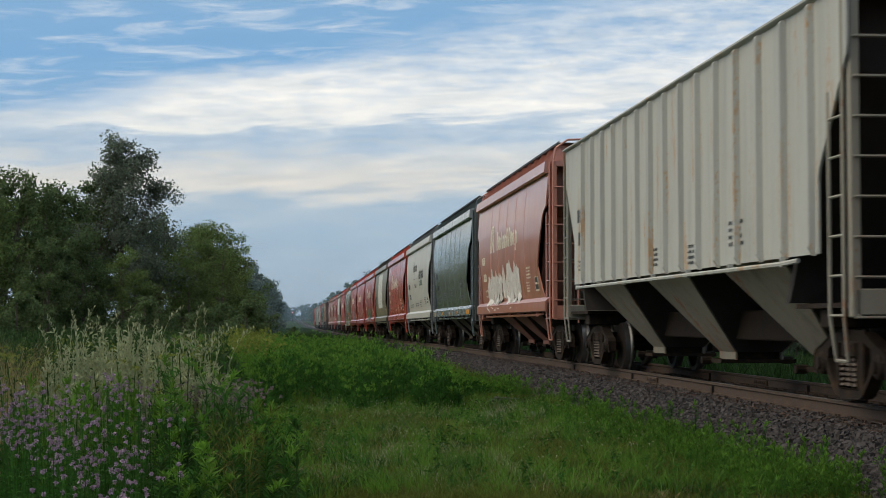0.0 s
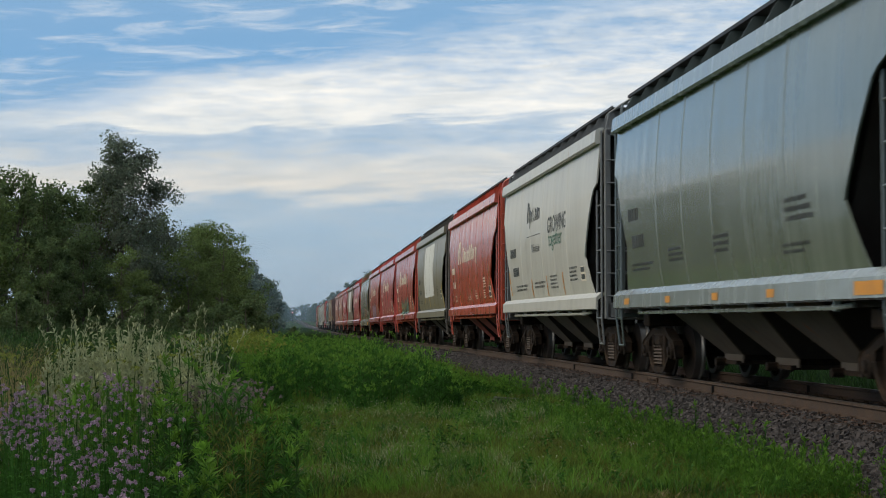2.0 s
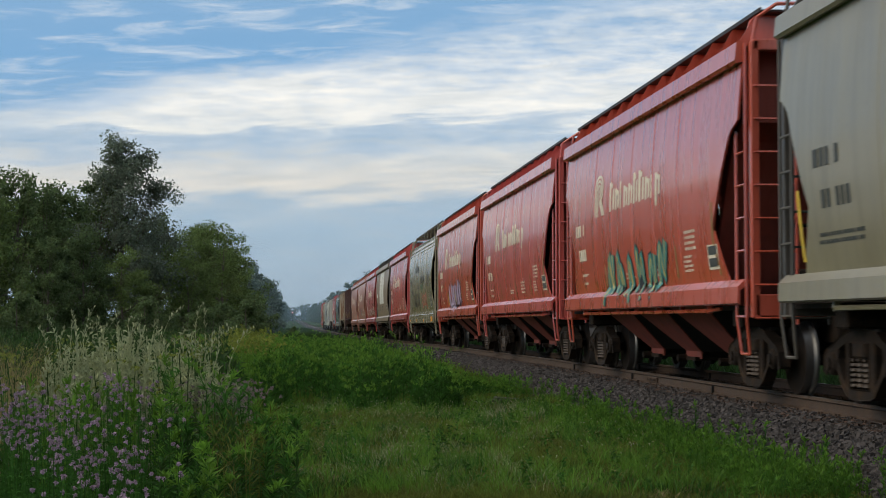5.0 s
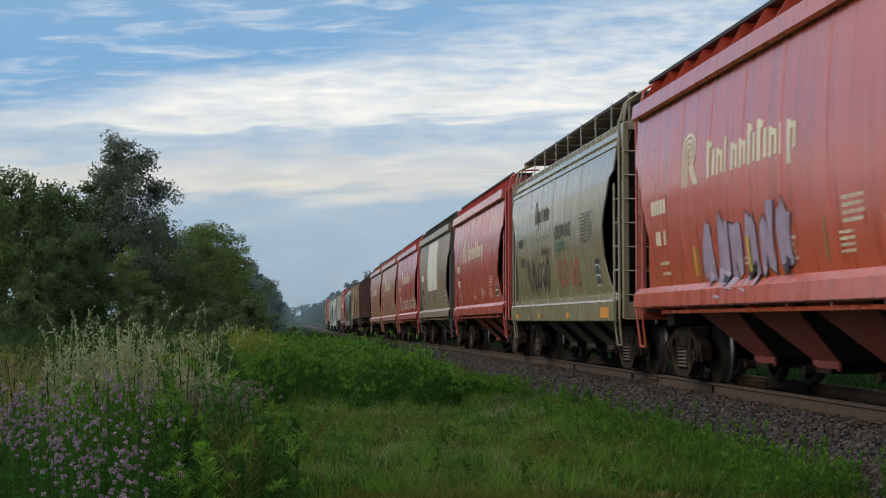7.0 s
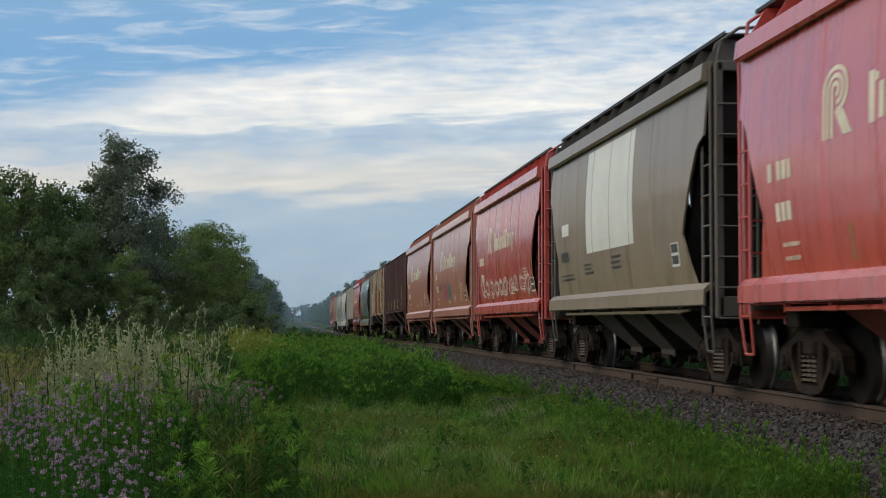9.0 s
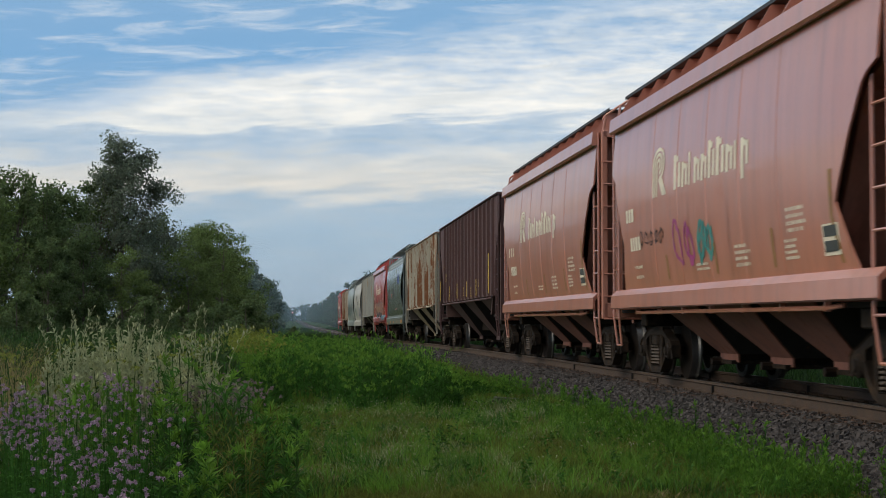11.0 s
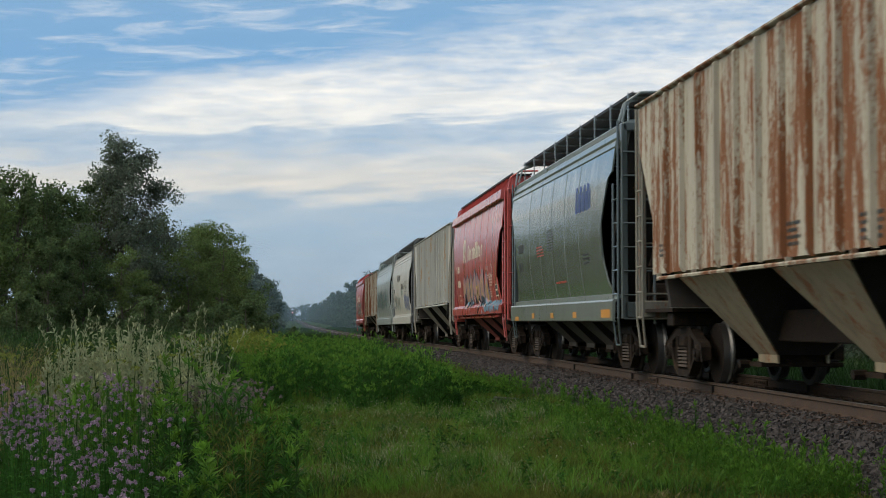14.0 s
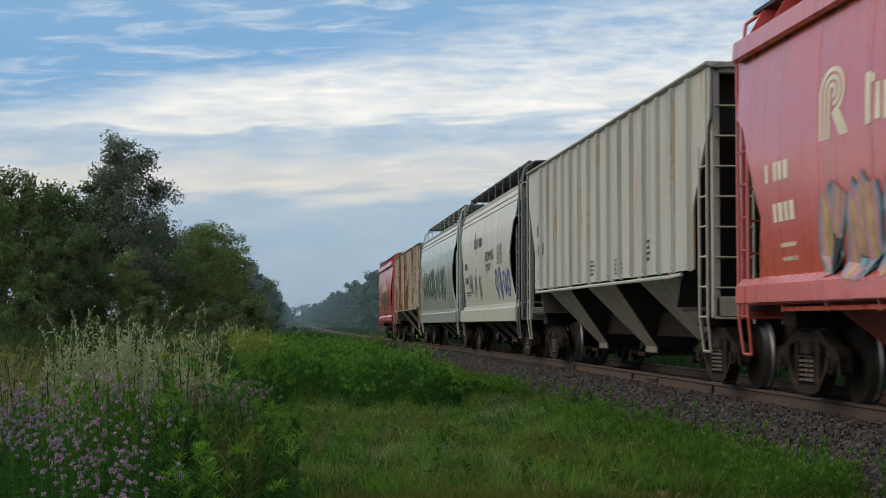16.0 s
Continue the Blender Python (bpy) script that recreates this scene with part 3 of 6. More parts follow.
def text_rows(kind, L, spec, rng):
    """Lines of small unreadable print as rows of bars: (u, z, width, lines, letter height)."""
    bm = bmesh.new()
    for u, z, width, lines, h in spec:
        h = h * 0.7 if h < 0.1 else h
        for k in range(lines):
            zz = z - k * h * 1.9
            x = max(u, lerp_curve(CUT[kind], zz) + 0.15)
            end = x + width * rng.uniform(0.75, 1.0)
            while x < end:
                w = h * rng.uniform(0.5, 0.8)
                side_patch(bm, kind, L, x, x + w, zz, zz + h)
                x += w + h * (0.25 if rng.random() < 0.8 else 0.9)
    return flat_mesh("lettering", bm)


def bar_word(car, kind, L, u, z, letters, h, mat, gap=0.25):
    """A word as plain upright bars, a part for each: letters is a list of (width, low, high) in letter heights."""
    x = u
    for w, lo, hi in letters:
        bm = bmesh.new()
        side_patch(bm, kind, L, x, x + w * h * 0.40, z + lo * h, z + hi * h)
        if w > 0.5:
            side_patch(bm, kind, L, x + w * h * 0.40, x + w * h * 0.66, z + hi * h - 0.22 * h, z + hi * h - 0.06 * h)
            side_patch(bm, kind, L, x + w * h * 0.66, x + w * h, z + max(0, lo) * h + 0.04 * h, z + hi * h - (0.10 * h if hi < 0.9 else 0.26 * h))
        put("wordmark_bar", flat_mesh("wordmark_bar", bm), mat, car)
        x += w * h + gap * h


def emblem_mesh(kind, L, u, z, h):
    """Three nested hoops with splayed legs."""
    bm = bmesh.new()
    for k in range(3):
        r0, r1 = h * (0.34 - 0.11 * k), h * (0.27 - 0.11 * k)
        if r1 < 0.01:
            r1 = 0.02
        cx, cz = u + h * 0.40, z + h * 0.66
        prev = None
        for i in range(15):
            a = math.pi * (1.0 - 1.45 * i / 14)
            q = [bm.verts.new(on_side(kind, L, cx + 1.55 * r * math.cos(a), cz + r * math.sin(a))) for r in (r0, r1)]
            if prev:
                bm.faces.new((prev[0], prev[1], q[1], q[0]))
            prev = q
        side_patch(bm, kind, L, cx - 1.55 * r0, cx - 1.55 * r1, z, cz, 0.0)
        x0 = cx - 0.02 * h + 0.12 * h * k
        side_patch(bm, kind, L, x0 + 0.36 * h, x0 + 0.47 * h, z, z + 0.36 * h, -1.0)
    return flat_mesh("emblem", bm)


def word_mesh(kind, L, text, u, z, h, bold=0.0):
    """Real letters bent on to the side."""
    cu = bpy.data.curves.new("word", "FONT")
    cu.body, cu.size, cu.offset = text, h * 1.4, bold
    cu.resolution_u = 3
    ob = bpy.data.objects.new("word", cu)
    me = ob.to_mesh()
    verts = [on_side(kind, L, u + v.co.x, z + v.co.y) for v in me.vertices]
    faces = [tuple(p.vertices) for p in me.polygons]
    ob.to_mesh_clear()
    bpy.data.objects.remove(ob)
    bpy.data.curves.remove(cu)
    return mesh_of("word", verts, faces)


def graffiti_mesh(kind, L, u0, u1, z0, z1, count, width, rng, lift, bold, wild=0.3):
    """Thick zigzag strokes, one bundle for each painted letter."""
    out = []
    step = (u1 - u0) / count
    for k in range(count):
        bm = bmesh.new()
        base = u0 + step * (k + 0.5)
        pts = []
        n = rng.randint(4, 6) if bold else 0
        if not bold:
            mid, tall, lean, turns, ph = (z0 + z1) / 2, (z1 - z0) * rng.uniform(0.38, 0.5), rng.uniform(-0.3, 0.3), rng.uniform(1.3, 2.1), rng.uniform(0, 6.28)
            for i in range(18):
                th = ph + 2 * math.pi * turns * i / 17
                pts.append((base + step * 0.5 * math.sin(th) * (0.6 + 0.4 * math.sin(0.7 * th + k)) + lean * tall * math.cos(th), mid + tall * math.cos(th) * (0.75 + 0.25 * math.cos(1.6 * th))))
        for i in range(n):
            pts.append((base + step * (rng.uniform(-0.14, 0.14) + 0.62 * (i / (n - 1) - 0.5)), z0 + (z1 - z0) * ((i % 2) * rng.uniform(1 - wild, 1.0) + (1 - i % 2) * rng.uniform(0, wild))))
        fine = []
        for (a, b) in zip(pts, pts[1:]):
            for s in range(6):
                fine.append((a[0] + (b[0] - a[0]) * s / 6, a[1] + (b[1] - a[1]) * s / 6))
        fine.append(pts[-1])
        for _ in range(3):
            fine = [fine[0]] + [((p[0] + 2 * q[0] + r[0]) / 4, (p[1] + 2 * q[1] + r[1]) / 4) for p, q, r in zip(fine, fine[1:], fine[2:])] + [fine[-1]]
        prev = None
        for i, p in enumerate(fine):
            q = fine[min(i + 1, len(fine) - 1)]
            o = fine[max(i - 1, 0)]
            d = Vector((q[0] - o[0], q[1] - o[1])).normalized()
            w = width * (0.75 + 0.25 * math.sin(i * 0.9 + k))
            pair = [bm.verts.new(on_side(kind, L, p[0] - d.y * w * s, max(1.19, p[1] + d.x * w * s), lift + 0.0003 * k + 0.00004 * i)) for s in (-0.5, 0.5)]
            if prev:
                bm.faces.new((prev[0], prev[1], pair[1], pair[0]))
            prev = pair
        out.append(flat_mesh("graffiti", bm))
    return out


def make_car(kind, L, paint, label, sill=None, roof=None, under=None, ends=None):
    car = new("hopper_car")
    tagged(car, label, "freight car", "cars of the freight train")
    sill, roof = sill or paint, roof or paint
    chord = paint if kind == "ribbed" else sill
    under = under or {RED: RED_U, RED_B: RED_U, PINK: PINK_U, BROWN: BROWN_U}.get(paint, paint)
    ends = ends or roof
    for s in (-1, 1):
        put("side", cached(("side", kind, L, s), lambda: side_mesh(kind, L, s)), paint, car)
        put("top_chord", cached(("chord", kind, L, s), lambda: fascia_mesh(kind, L, s)), chord, car)
        if kind == "ribbed":
            n = 17
            for k in range(n + 1):
                y = NEAR[kind] + 0.09 + (L - NEAR[kind] - END - 0.18) * k / n
                rib = cached(("rib", s), lambda: rib_mesh(s))
                if 0 < k < n - 1:
                    put("rib", rib, paint, car, at=pose(0, y, 0))
        else:
            put("side_sill", cached(("sill", kind, L, s), lambda: sill_mesh(kind, L, s)), sill, car)
            for k in range(2, 7):
                y = NEAR[kind] + (L - NEAR[kind] - END) * k / 8
                put("seam", cached(("seam", kind, s), lambda: seam_mesh(kind, s)), paint, car, at=pose(0, y, 0))
    put("roof", cached(("roof", kind, L), lambda: roof_mesh(kind, L)), roof, car)
    for s in (-1, 1):
        put("running_board", cached(("walk", kind, L, s), lambda: walkway_mesh(kind, L, s)), M_ROD, car, "dark steel grating")
    put("hatch_cover", cached(("hatch", L), lambda: hatch_mesh(L)), roof, car)
    if kind != "ribbed":
        n = 12 if kind == "round" else 8
        for k in range(n + 1):
            for s in (-1, 1):
                put("bracket", cached(("bracket", kind, s), lambda: bracket_mesh(kind, s)), roof, car, at=pose(0, 1.0 + (L - 2.2) * k / n, 0))
    bays, pitch = BAYS[kind]
    for k in range(bays):
        y = L / 2 + (k - (bays - 1) / 2) * pitch
        for s in (-1, 1):
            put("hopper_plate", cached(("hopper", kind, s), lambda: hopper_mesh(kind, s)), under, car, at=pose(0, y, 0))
        for e in (-1, 1):
            put("slope_sheet", cached(("slope", kind, e), lambda: slope_mesh(kind, e)), RECESS_SHADE, car, at=pose(0, y, 0))
        put("outlet_gate", cached("gate", gate_mesh), M_TRUCK, car, at=pose(0, y, 0))
    for e in (0, 1):
        # Red bulkheads take the shade-darkened hopper paints as well.
        put("end_sheet", cached(("bulk", kind, L, e), lambda: end_sheet_mesh(kind, L, e)), {RED: RED_U, RED_B: RED_U, PINK: PINK_U, BROWN: BROWN_U}.get(paint, RECESS_SHADE), car)
        put("end_frame", cached(("endf", kind, L, e), lambda: end_frame_mesh(kind, L, e)), ends, car)
        if kind != "ribbed":
            for s in (-1, 1):
                for k in (0, 1):
                    put("grab_rail", cached(("grab", L, e, s, k), lambda: roof_rail_mesh(L, e, s, k)), roof, car)
        put("coupler", cached(("coup", L, e), lambda: coupler_mesh(L, e)), M_TRUCK, car)
        for s in (-1, 1):
            put("ladder", cached(("ladder", L, e, s), lambda: ladder_mesh(L, e, s, 0.98)), ends, car)
        add_truck(car, {"round": 1.85, "tank": 2.0, "ribbed": 1.75}[kind] if e == 0 else L - 2.2)
    put("center_sill", cached(("csill", L), lambda: center_sill_mesh(L)), M_TRUCK, car, "grimy dark steel")
    put("brake_gear", cached(("brake", L), lambda: brake_mesh(L)), M_TRUCK, car)
    put("pipe", cached(("pipe", kind, L), lambda: pipe_mesh(kind, L)), sill, car)
    return car


RED = car_paint("red_enamel", (0.54, 0.088, 0.044), 0.28, 0.0, 0.28)
RED_B = car_paint("red_enamel_clean", (0.56, 0.092, 0.072), 0.28, 0.0, 0.2)
PINK = car_paint("faded_red_enamel", (0.50, 0.20, 0.135), 0.36, 0.05, 0.25)
GREEN = car_paint("grey_green_enamel", (0.15, 0.175, 0.145), 0.2, 0.0, 0.2)
GREEN_D = car_paint("dark_grey_green", (0.085, 0.105, 0.10), 0.35, 0.0, 0.3)
SILVER = car_paint("silver_green_trim", (0.25, 0.285, 0.28), 0.25, 0.0, 0.15)
SILL_G = car_paint("grey_green_sill", (0.21, 0.235, 0.20), 0.3, 0.05, 0.25)
WHITE = car_paint("dirty_white_enamel", (0.52, 0.51, 0.45), 0.42, 0.12, 0.16, rust_color=(0.22, 0.12, 0.05), coat=0.3)
WHITE_D = car_paint("grey_trim", (0.16, 0.165, 0.165), 0.45, 0.05, 0.3, coat=0.1)
TAN = car_paint("olive_tan_enamel", (0.23, 0.205, 0.135), 0.35, 0.05, 0.3, coat=0.3)
TAN_D = car_paint("brown_grey_trim", (0.10, 0.085, 0.07), 0.5, 0.1, 0.3, coat=0.1)
SAND = car_paint("sand_enamel", (0.31, 0.265, 0.165), 0.25, 0.02, 0.18)
EARTH = car_paint("earth_tan_enamel", (0.25, 0.19, 0.125), 0.45, 0.15, 0.35, coat=0.3)
BROWN = car_paint("oxide_brown", (0.078, 0.030, 0.027), 0.62, 0.1, 0.35, coat=0.0)
GREY = car_paint("pale_grey_enamel", (0.42, 0.42, 0.38), 0.62, 0.34, 0.25, rust_color=(0.25, 0.13, 0.04), coat=0.0)
RUSTY = car_paint("rusted_cream_enamel", (0.44, 0.40, 0.31), 0.62, 0.71, 0.35, rust_color=(0.12, 0.048, 0.02), coat=0.0)
RUST_D = car_paint("rust_stained_grey", (0.27, 0.25, 0.20), 0.62, 0.35, 0.35, coat=0.0)
GREY_B = car_paint("warm_grey_enamel", (0.36, 0.33, 0.27), 0.62, 0.3, 0.3, coat=0.0)
PALE = car_paint("pale_green_white", (0.42, 0.46, 0.42), 0.3, 0.05, 0.2)
# Dirt brown, taken darker so the colour also holds the shade beneath the car.
DIRT_SHADE = car_paint("dirty_shaded_underside", (0.095, 0.072, 0.05), 0.75, 0.2, 0.4, coat=0.0)
# Near-black: the shade between bays and in end recesses is put into colour.
RECESS_SHADE = car_paint("recess_shade", (0.022, 0.016, 0.012), 0.85, 0.1, 0.4, coat=0.0)
RUST_U = car_paint("rust_stained_cream_hoppers", (0.33, 0.27, 0.17), 0.7, 0.5, 0.4, coat=0.0)
# Stained grey well below the sides' tone; under-car shade is in the colour too.
GREY_U = car_paint("dirty_shaded_grey_hoppers", (0.23, 0.205, 0.155), 0.7, 0.35, 0.4, coat=0.0)
# Both reds at half tone: under-car shade is put into the hopper colour.
RED_U = car_paint("shaded_red_hoppers", (0.27, 0.048, 0.028), 0.7, 0.2, 0.4, coat=0.0)
PINK_U = car_paint("shaded_faded_red_hoppers", (0.26, 0.10, 0.065), 0.7, 0.25, 0.4, coat=0.0)
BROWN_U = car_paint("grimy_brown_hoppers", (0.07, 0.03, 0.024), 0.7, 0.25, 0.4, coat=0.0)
CREAM = surface("cream_patch", (0.66, 0.67, 0.62), 0.45, 0, 0.08, 1.5)
YELLOW = surface("yellow_tape", (0.62, 0.42, 0.04), 0.5, 0, 0.15, 6)
AMBER = surface("amber_tape", (0.6, 0.26, 0.03), 0.45, 0, 0.15, 6)
SPRAY = {n: surface("spray_" + n, c, 0.5, 0, 0.25, 5) for n, c in dict(
    white=(0.62, 0.58, 0.52), black=(0.02, 0.02, 0.022), lilac=(0.36, 0.27, 0.38), teal=(0.05, 0.24, 0.22), green=(0.03, 0.14, 0.08), orange=(0.5, 0.2, 0.06), red=(0.5, 0.09, 0.05), rose=(0.45, 0.24, 0.26),
    blue=(0.06, 0.10, 0.3), magenta=(0.35, 0.05, 0.2), sky=(0.15, 0.28, 0.36), yellow=(0.55, 0.42, 0.12)).items()}

POTASH = [(0.8, 0, 1), (0.65, 0, 0.72), (0.45, 0, 0.92), (0.62, 0, 0.72), (0.6, 0, 0.72), (0.65, 0, 1.0), (0.8, 0, 1.0), (0.65, 0, 0.72), (0.45, 0, 0.72), (0.65, -0.28, 0.72)]


def small_print(me, mat, car):
    put("lettering", me, mat, car)["kind"] = "stuff"


def dress_red(car, kind, L, seed, letter=None):
    letter = letter or M_LETTER
    rng = random.Random(seed)
    put("emblem", emblem_mesh(kind, L, 3.05, 2.86, 0.76), letter, car)
    bar_word(car, kind, L, 4.35, 2.88, POTASH, 0.515, letter, 0.14)
    small_print(text_rows(kind, L, [(0.95, 2.58, 0.95, 1, 0.22), (1.2, 2.1, 0.8, 1, 0.22), (1.35, 1.80, 0.7, 1, 0.07), (1.4, 1.64, 0.6, 1, 0.07), (5.4, 1.72, 0.8, 2, 0.05), (7.4, 1.88, 0.7, 4, 0.06), (9.65, 2.2, 0.7, 4, 0.06), (9.5, 1.85, 0.5, 4, 0.05)], rng), letter, car)
    leaning_tape(car, kind, L, TAPE_OLD, [(3.6, 1.58, 1.95, 0), (6.4, 1.58, 2.0, 0), (9.0, 1.58, 2.05, 0), (11.15, 2.05, 2.55, 0.1), (11.35, 1.55, 2.05, -0.4)])
    placard(car, kind, L, 10.85, 1.64, 0.52, 0.34, letter)


TAPE_OLD = surface("worn_tape", (0.28, 0.16, 0.05), 0.6, 0, 0.2, 6)


def dress_plain(car, kind, L, seed, spec, mat):
    small_print(text_rows(kind, L, spec, random.Random(seed)), mat, car)


def patches(car, kind, L, name, mat, rects, lift=0.005):
    for u0, u1, z0, z1 in rects:
        bm = bmesh.new()
        side_patch(bm, kind, L, u0, u1, z0, z1, 0.0, lift)
        put(name, flat_mesh(name, bm), mat, car)


def tag_wall(car, kind, L, seed, u0, u1, z0, z1, count, layers):
    """Painted letters: the layers retrace the same strokes, so a wide one shows as an outline."""
    bold = max(w for _, w in layers) > 0.15
    for k, (name, width) in enumerate(layers):
        for me in graffiti_mesh(kind, L, u0, u1, z0, z1, count, width, random.Random(seed), 0.006 + 0.005 * k, bold):
            put("graffiti", me, SPRAY[name], car, name + " spray-paint strokes")


def placard(car, kind, L, u, z, w, h, rim):
    """A dark stencilled panel with a pale rim and two windows."""
    patches(car, kind, L, "placard_rim", rim, [(u, u + w, z, z + h)], 0.006)
    patches(car, kind, L, "placard", M_INK, [(u + 0.05, u + w - 0.05, z + 0.04 + k * h * 0.48, z + h * 0.46 + k * h * 0.48) for k in range(2)], 0.010)


def leaning_tape(car, kind, L, mat, rows):
    """Reflector strips that lean with the bay: (u, low, high, lean)."""
    for u, z0, z1, lean in rows:
        bm = bmesh.new()
        side_patch(bm, kind, L, u, u + 0.09, z0, z1, lean, 0.007)
        put("reflector_tape", flat_mesh("reflector_tape", bm), mat, car)


AG_MARK = [(0.85, 0, 1.1), (0.6, -0.3, 0.65), (0.4, 0, 0.65), (0.3, 0, 0.7), (0.6, 0, 0.65), (0.85, 0, 0.65)]


SMALL = [(0.6, 2.6, 0.9, 1, 0.2), (0.7, 2.15, 0.9, 1, 0.2), (0.7, 1.85, 1.6, 2, 0.06), (3.6, 2.0, 0.9, 3, 0.06), (6.2, 2.05, 0.9, 3, 0.07), (9.4, 2.3, 1.0, 3, 0.08), (9.2, 1.8, 1.0, 2, 0.06)]
NARROW = [(1.0, 2.9, 0.8, 1, 0.26), (1.0, 2.45, 0.8, 1, 0.26), (1.1, 2.1, 0.6, 3, 0.06), (7.5, 2.05, 0.6, 4, 0.06), (10.0, 2.0, 0.7, 4, 0.06), (12.2, 2.2, 0.7, 4, 0.07)]

# (far coupler's distance along the train at 0 s, length, kind of car)
CARS = []


def add_car(far, L, kind, paint, label, **kw):
    car = make_car(kind, L, paint, label, **kw)
    CARS.append((car, far - L))
    return car


def build_train():
    R, T, B = "round", "tank", "ribbed"
    c = add_car(15.6, 14.8, R, PINK, "faded red three-bay covered hopper car at the front of the run")
    dress_red(c, R, 14.8, 1)
    c = add_car(34.2, 18.6, B, GREY, "pale grey ribbed covered hopper car with yellowish stains", under=GREY_U, ends=RUST_D)
    dress_plain(c, B, 18.6, 2, NARROW, M_INK)
    c = add_car(49.5, 14.8, R, PINK, "faded red covered hopper car with large white graffiti")
    dress_red(c, R, 14.8, 3)
    tag_wall(c, R, 14.8, 4, 1.95, 5.1, 1.22, 2.45, 5, [("white", 0.48)])
    tag_wall(c, R, 14.8, 41, 5.3, 8.5, 1.22, 2.5, 5, [("white", 0.54)])
    c = add_car(64.6, 14.8, R, GREEN, "glossy grey-green covered hopper car with silver sill", sill=SILVER, roof=GREEN_D, under=DIRT_SHADE)
    dress_plain(c, R, 14.8, 5, SMALL, M_INK)
    patches(c, R, 14.8, "reflector_tape", AMBER, [(0.6, 1.0, 1.22, 1.32), (3.6, 3.9, 1.22, 1.32), (6.3, 6.6, 1.22, 1.32), (8.8, 9.1, 1.22, 1.32), (11.8, 12.6, 1.2, 1.34)])
    c = add_car(79.3, 14.8, R, WHITE, "dirty white covered hopper car with dark slogan lettering", roof=WHITE_D, sill=WHITE, under=DIRT_SHADE)
    dress_plain(c, R, 14.8, 6, [(1.1, 2.54, 0.95, 1, 0.22), (1.45, 2.06, 0.9, 1, 0.22), (1.75, 1.78, 1.9, 2, 0.07), (4.8, 1.8, 1.6, 2, 0.07), (7.1, 1.9, 1.0, 4, 0.06), (9.6, 2.0, 1.0, 4, 0.06)], M_INK)
    bar_word(c, R, 14.8, 3.95, 3.27, AG_MARK, 0.46, M_INK, 0.12)
    patches(c, R, 14.8, "rule_line", M_INK, [(3.95, 6.0, 2.93, 2.945)])
    put("slogan", word_mesh(R, 14.8, "Wholesale", 4.7, 2.54, 0.2), M_INK, c)
    put("slogan", word_mesh(R, 14.8, "GROWING", 7.05, 2.88, 0.35, 0.008), M_INK, c)
    put("slogan", word_mesh(R, 14.8, "together", 7.2, 2.58, 0.36), SPRAY["green"], c)
    leaning_tape(c, R, 14.8, AMBER, [(0.75, 1.6, 2.2, -0.2), (4.35, 1.5, 1.93, 0), (6.55, 1.5, 1.95, 0), (8.7, 1.5, 1.97, 0)])
    placard(c, R, 14.8, 10.85, 1.72, 0.5, 0.3, M_LETTER)
    c = add_car(94.1, 14.8, R, RED, "orange-red covered hopper car with cream wordmark")
    dress_red(c, R, 14.8, 7)
    c = add_car(108.7, 14.6, R, TAN, "olive tan covered hopper car with a big white repainted panel", roof=TAN_D, under=DIRT_SHADE)
    patches(c, R, 14.6, "paint_patch", CREAM, [(3.73, 8.0, 2.0, 4.1)])
    patches(c, R, 14.6, "reflector_tape", YELLOW, [(0.3, 0.4, 1.6, 2.4), (3.5, 3.6, 1.6, 2.0), (5.6, 5.7, 1.6, 2.0), (7.6, 7.7, 1.6, 2.0), (11.5, 11.6, 1.52, 1.9), (11.2, 11.3, 1.9, 2.5)])
    placard(c, R, 14.6, 10.7, 1.85, 0.45, 0.36, CREAM)
    dress_plain(c, R, 14.6, 8, SMALL[:3] + [(9.3, 2.3, 0.5, 4, 0.08)], M_INK)
    c = add_car(123.3, 14.6, R, RED, "orange-red covered hopper car tagged with green and black graffiti")
    dress_red(c, R, 14.6, 9)
    tag_wall(c, R, 14.6, 10, 3.8, 8.6, 1.22, 2.3, 6, [("black", 0.36), ("teal", 0.26), ("yellow", 0.05)])
    c = add_car(137.9, 14.6, R, RED_B, "bright red covered hopper car with cream wordmark and worn tape")
    dress_red(c, R, 14.6, 11)
    c = add_car(152.4, 14.6, R, RED, "orange-red covered hopper car tagged with lilac and black graffiti")
    dress_red(c, R, 14.6, 12)
    tag_wall(c, R, 14.6, 13, 3.9, 8.0, 1.22, 2.5, 6, [("black", 0.40), ("lilac", 0.31)])
    patches(c, R, 14.6, "reflector_tape", YELLOW, [(3.4, 3.5, 1.58, 2.0)])
    patches(c, R, 14.6, "reflector_tape", YELLOW, [(6.15, 6.25, 1.56, 2.0)], 0.03)
    c = add_car(167.3, 14.9, T, SAND, "glossy sand-coloured covered hopper car with slogan and scrawled graffiti", under=DIRT_SHADE)
    dress_plain(c, T, 14.9, 14, [(1.15, 2.72, 0.95, 1, 0.2), (1.4, 2.24, 0.9, 1, 0.2), (9.6, 3.0, 1.3, 9, 0.05), (10.9, 2.0, 0.5, 3, 0.1)], M_INK)
    bar_word(c, T, 14.9, 3.8, 3.16, AG_MARK, 0.46, M_INK, 0.12)
    patches(c, T, 14.9, "rule_line", SPRAY["green"], [(3.8, 5.9, 2.80, 2.815)])
    put("slogan", word_mesh(T, 14.9, "Wholesale", 4.6, 2.42, 0.2), M_INK, c)
    put("slogan", word_mesh(T, 14.9, "GROWING", 6.5, 2.68, 0.29, 0.008), M_INK, c)
    put("slogan", word_mesh(T, 14.9, "together", 6.6, 2.42, 0.29), SPRAY["green"], c)
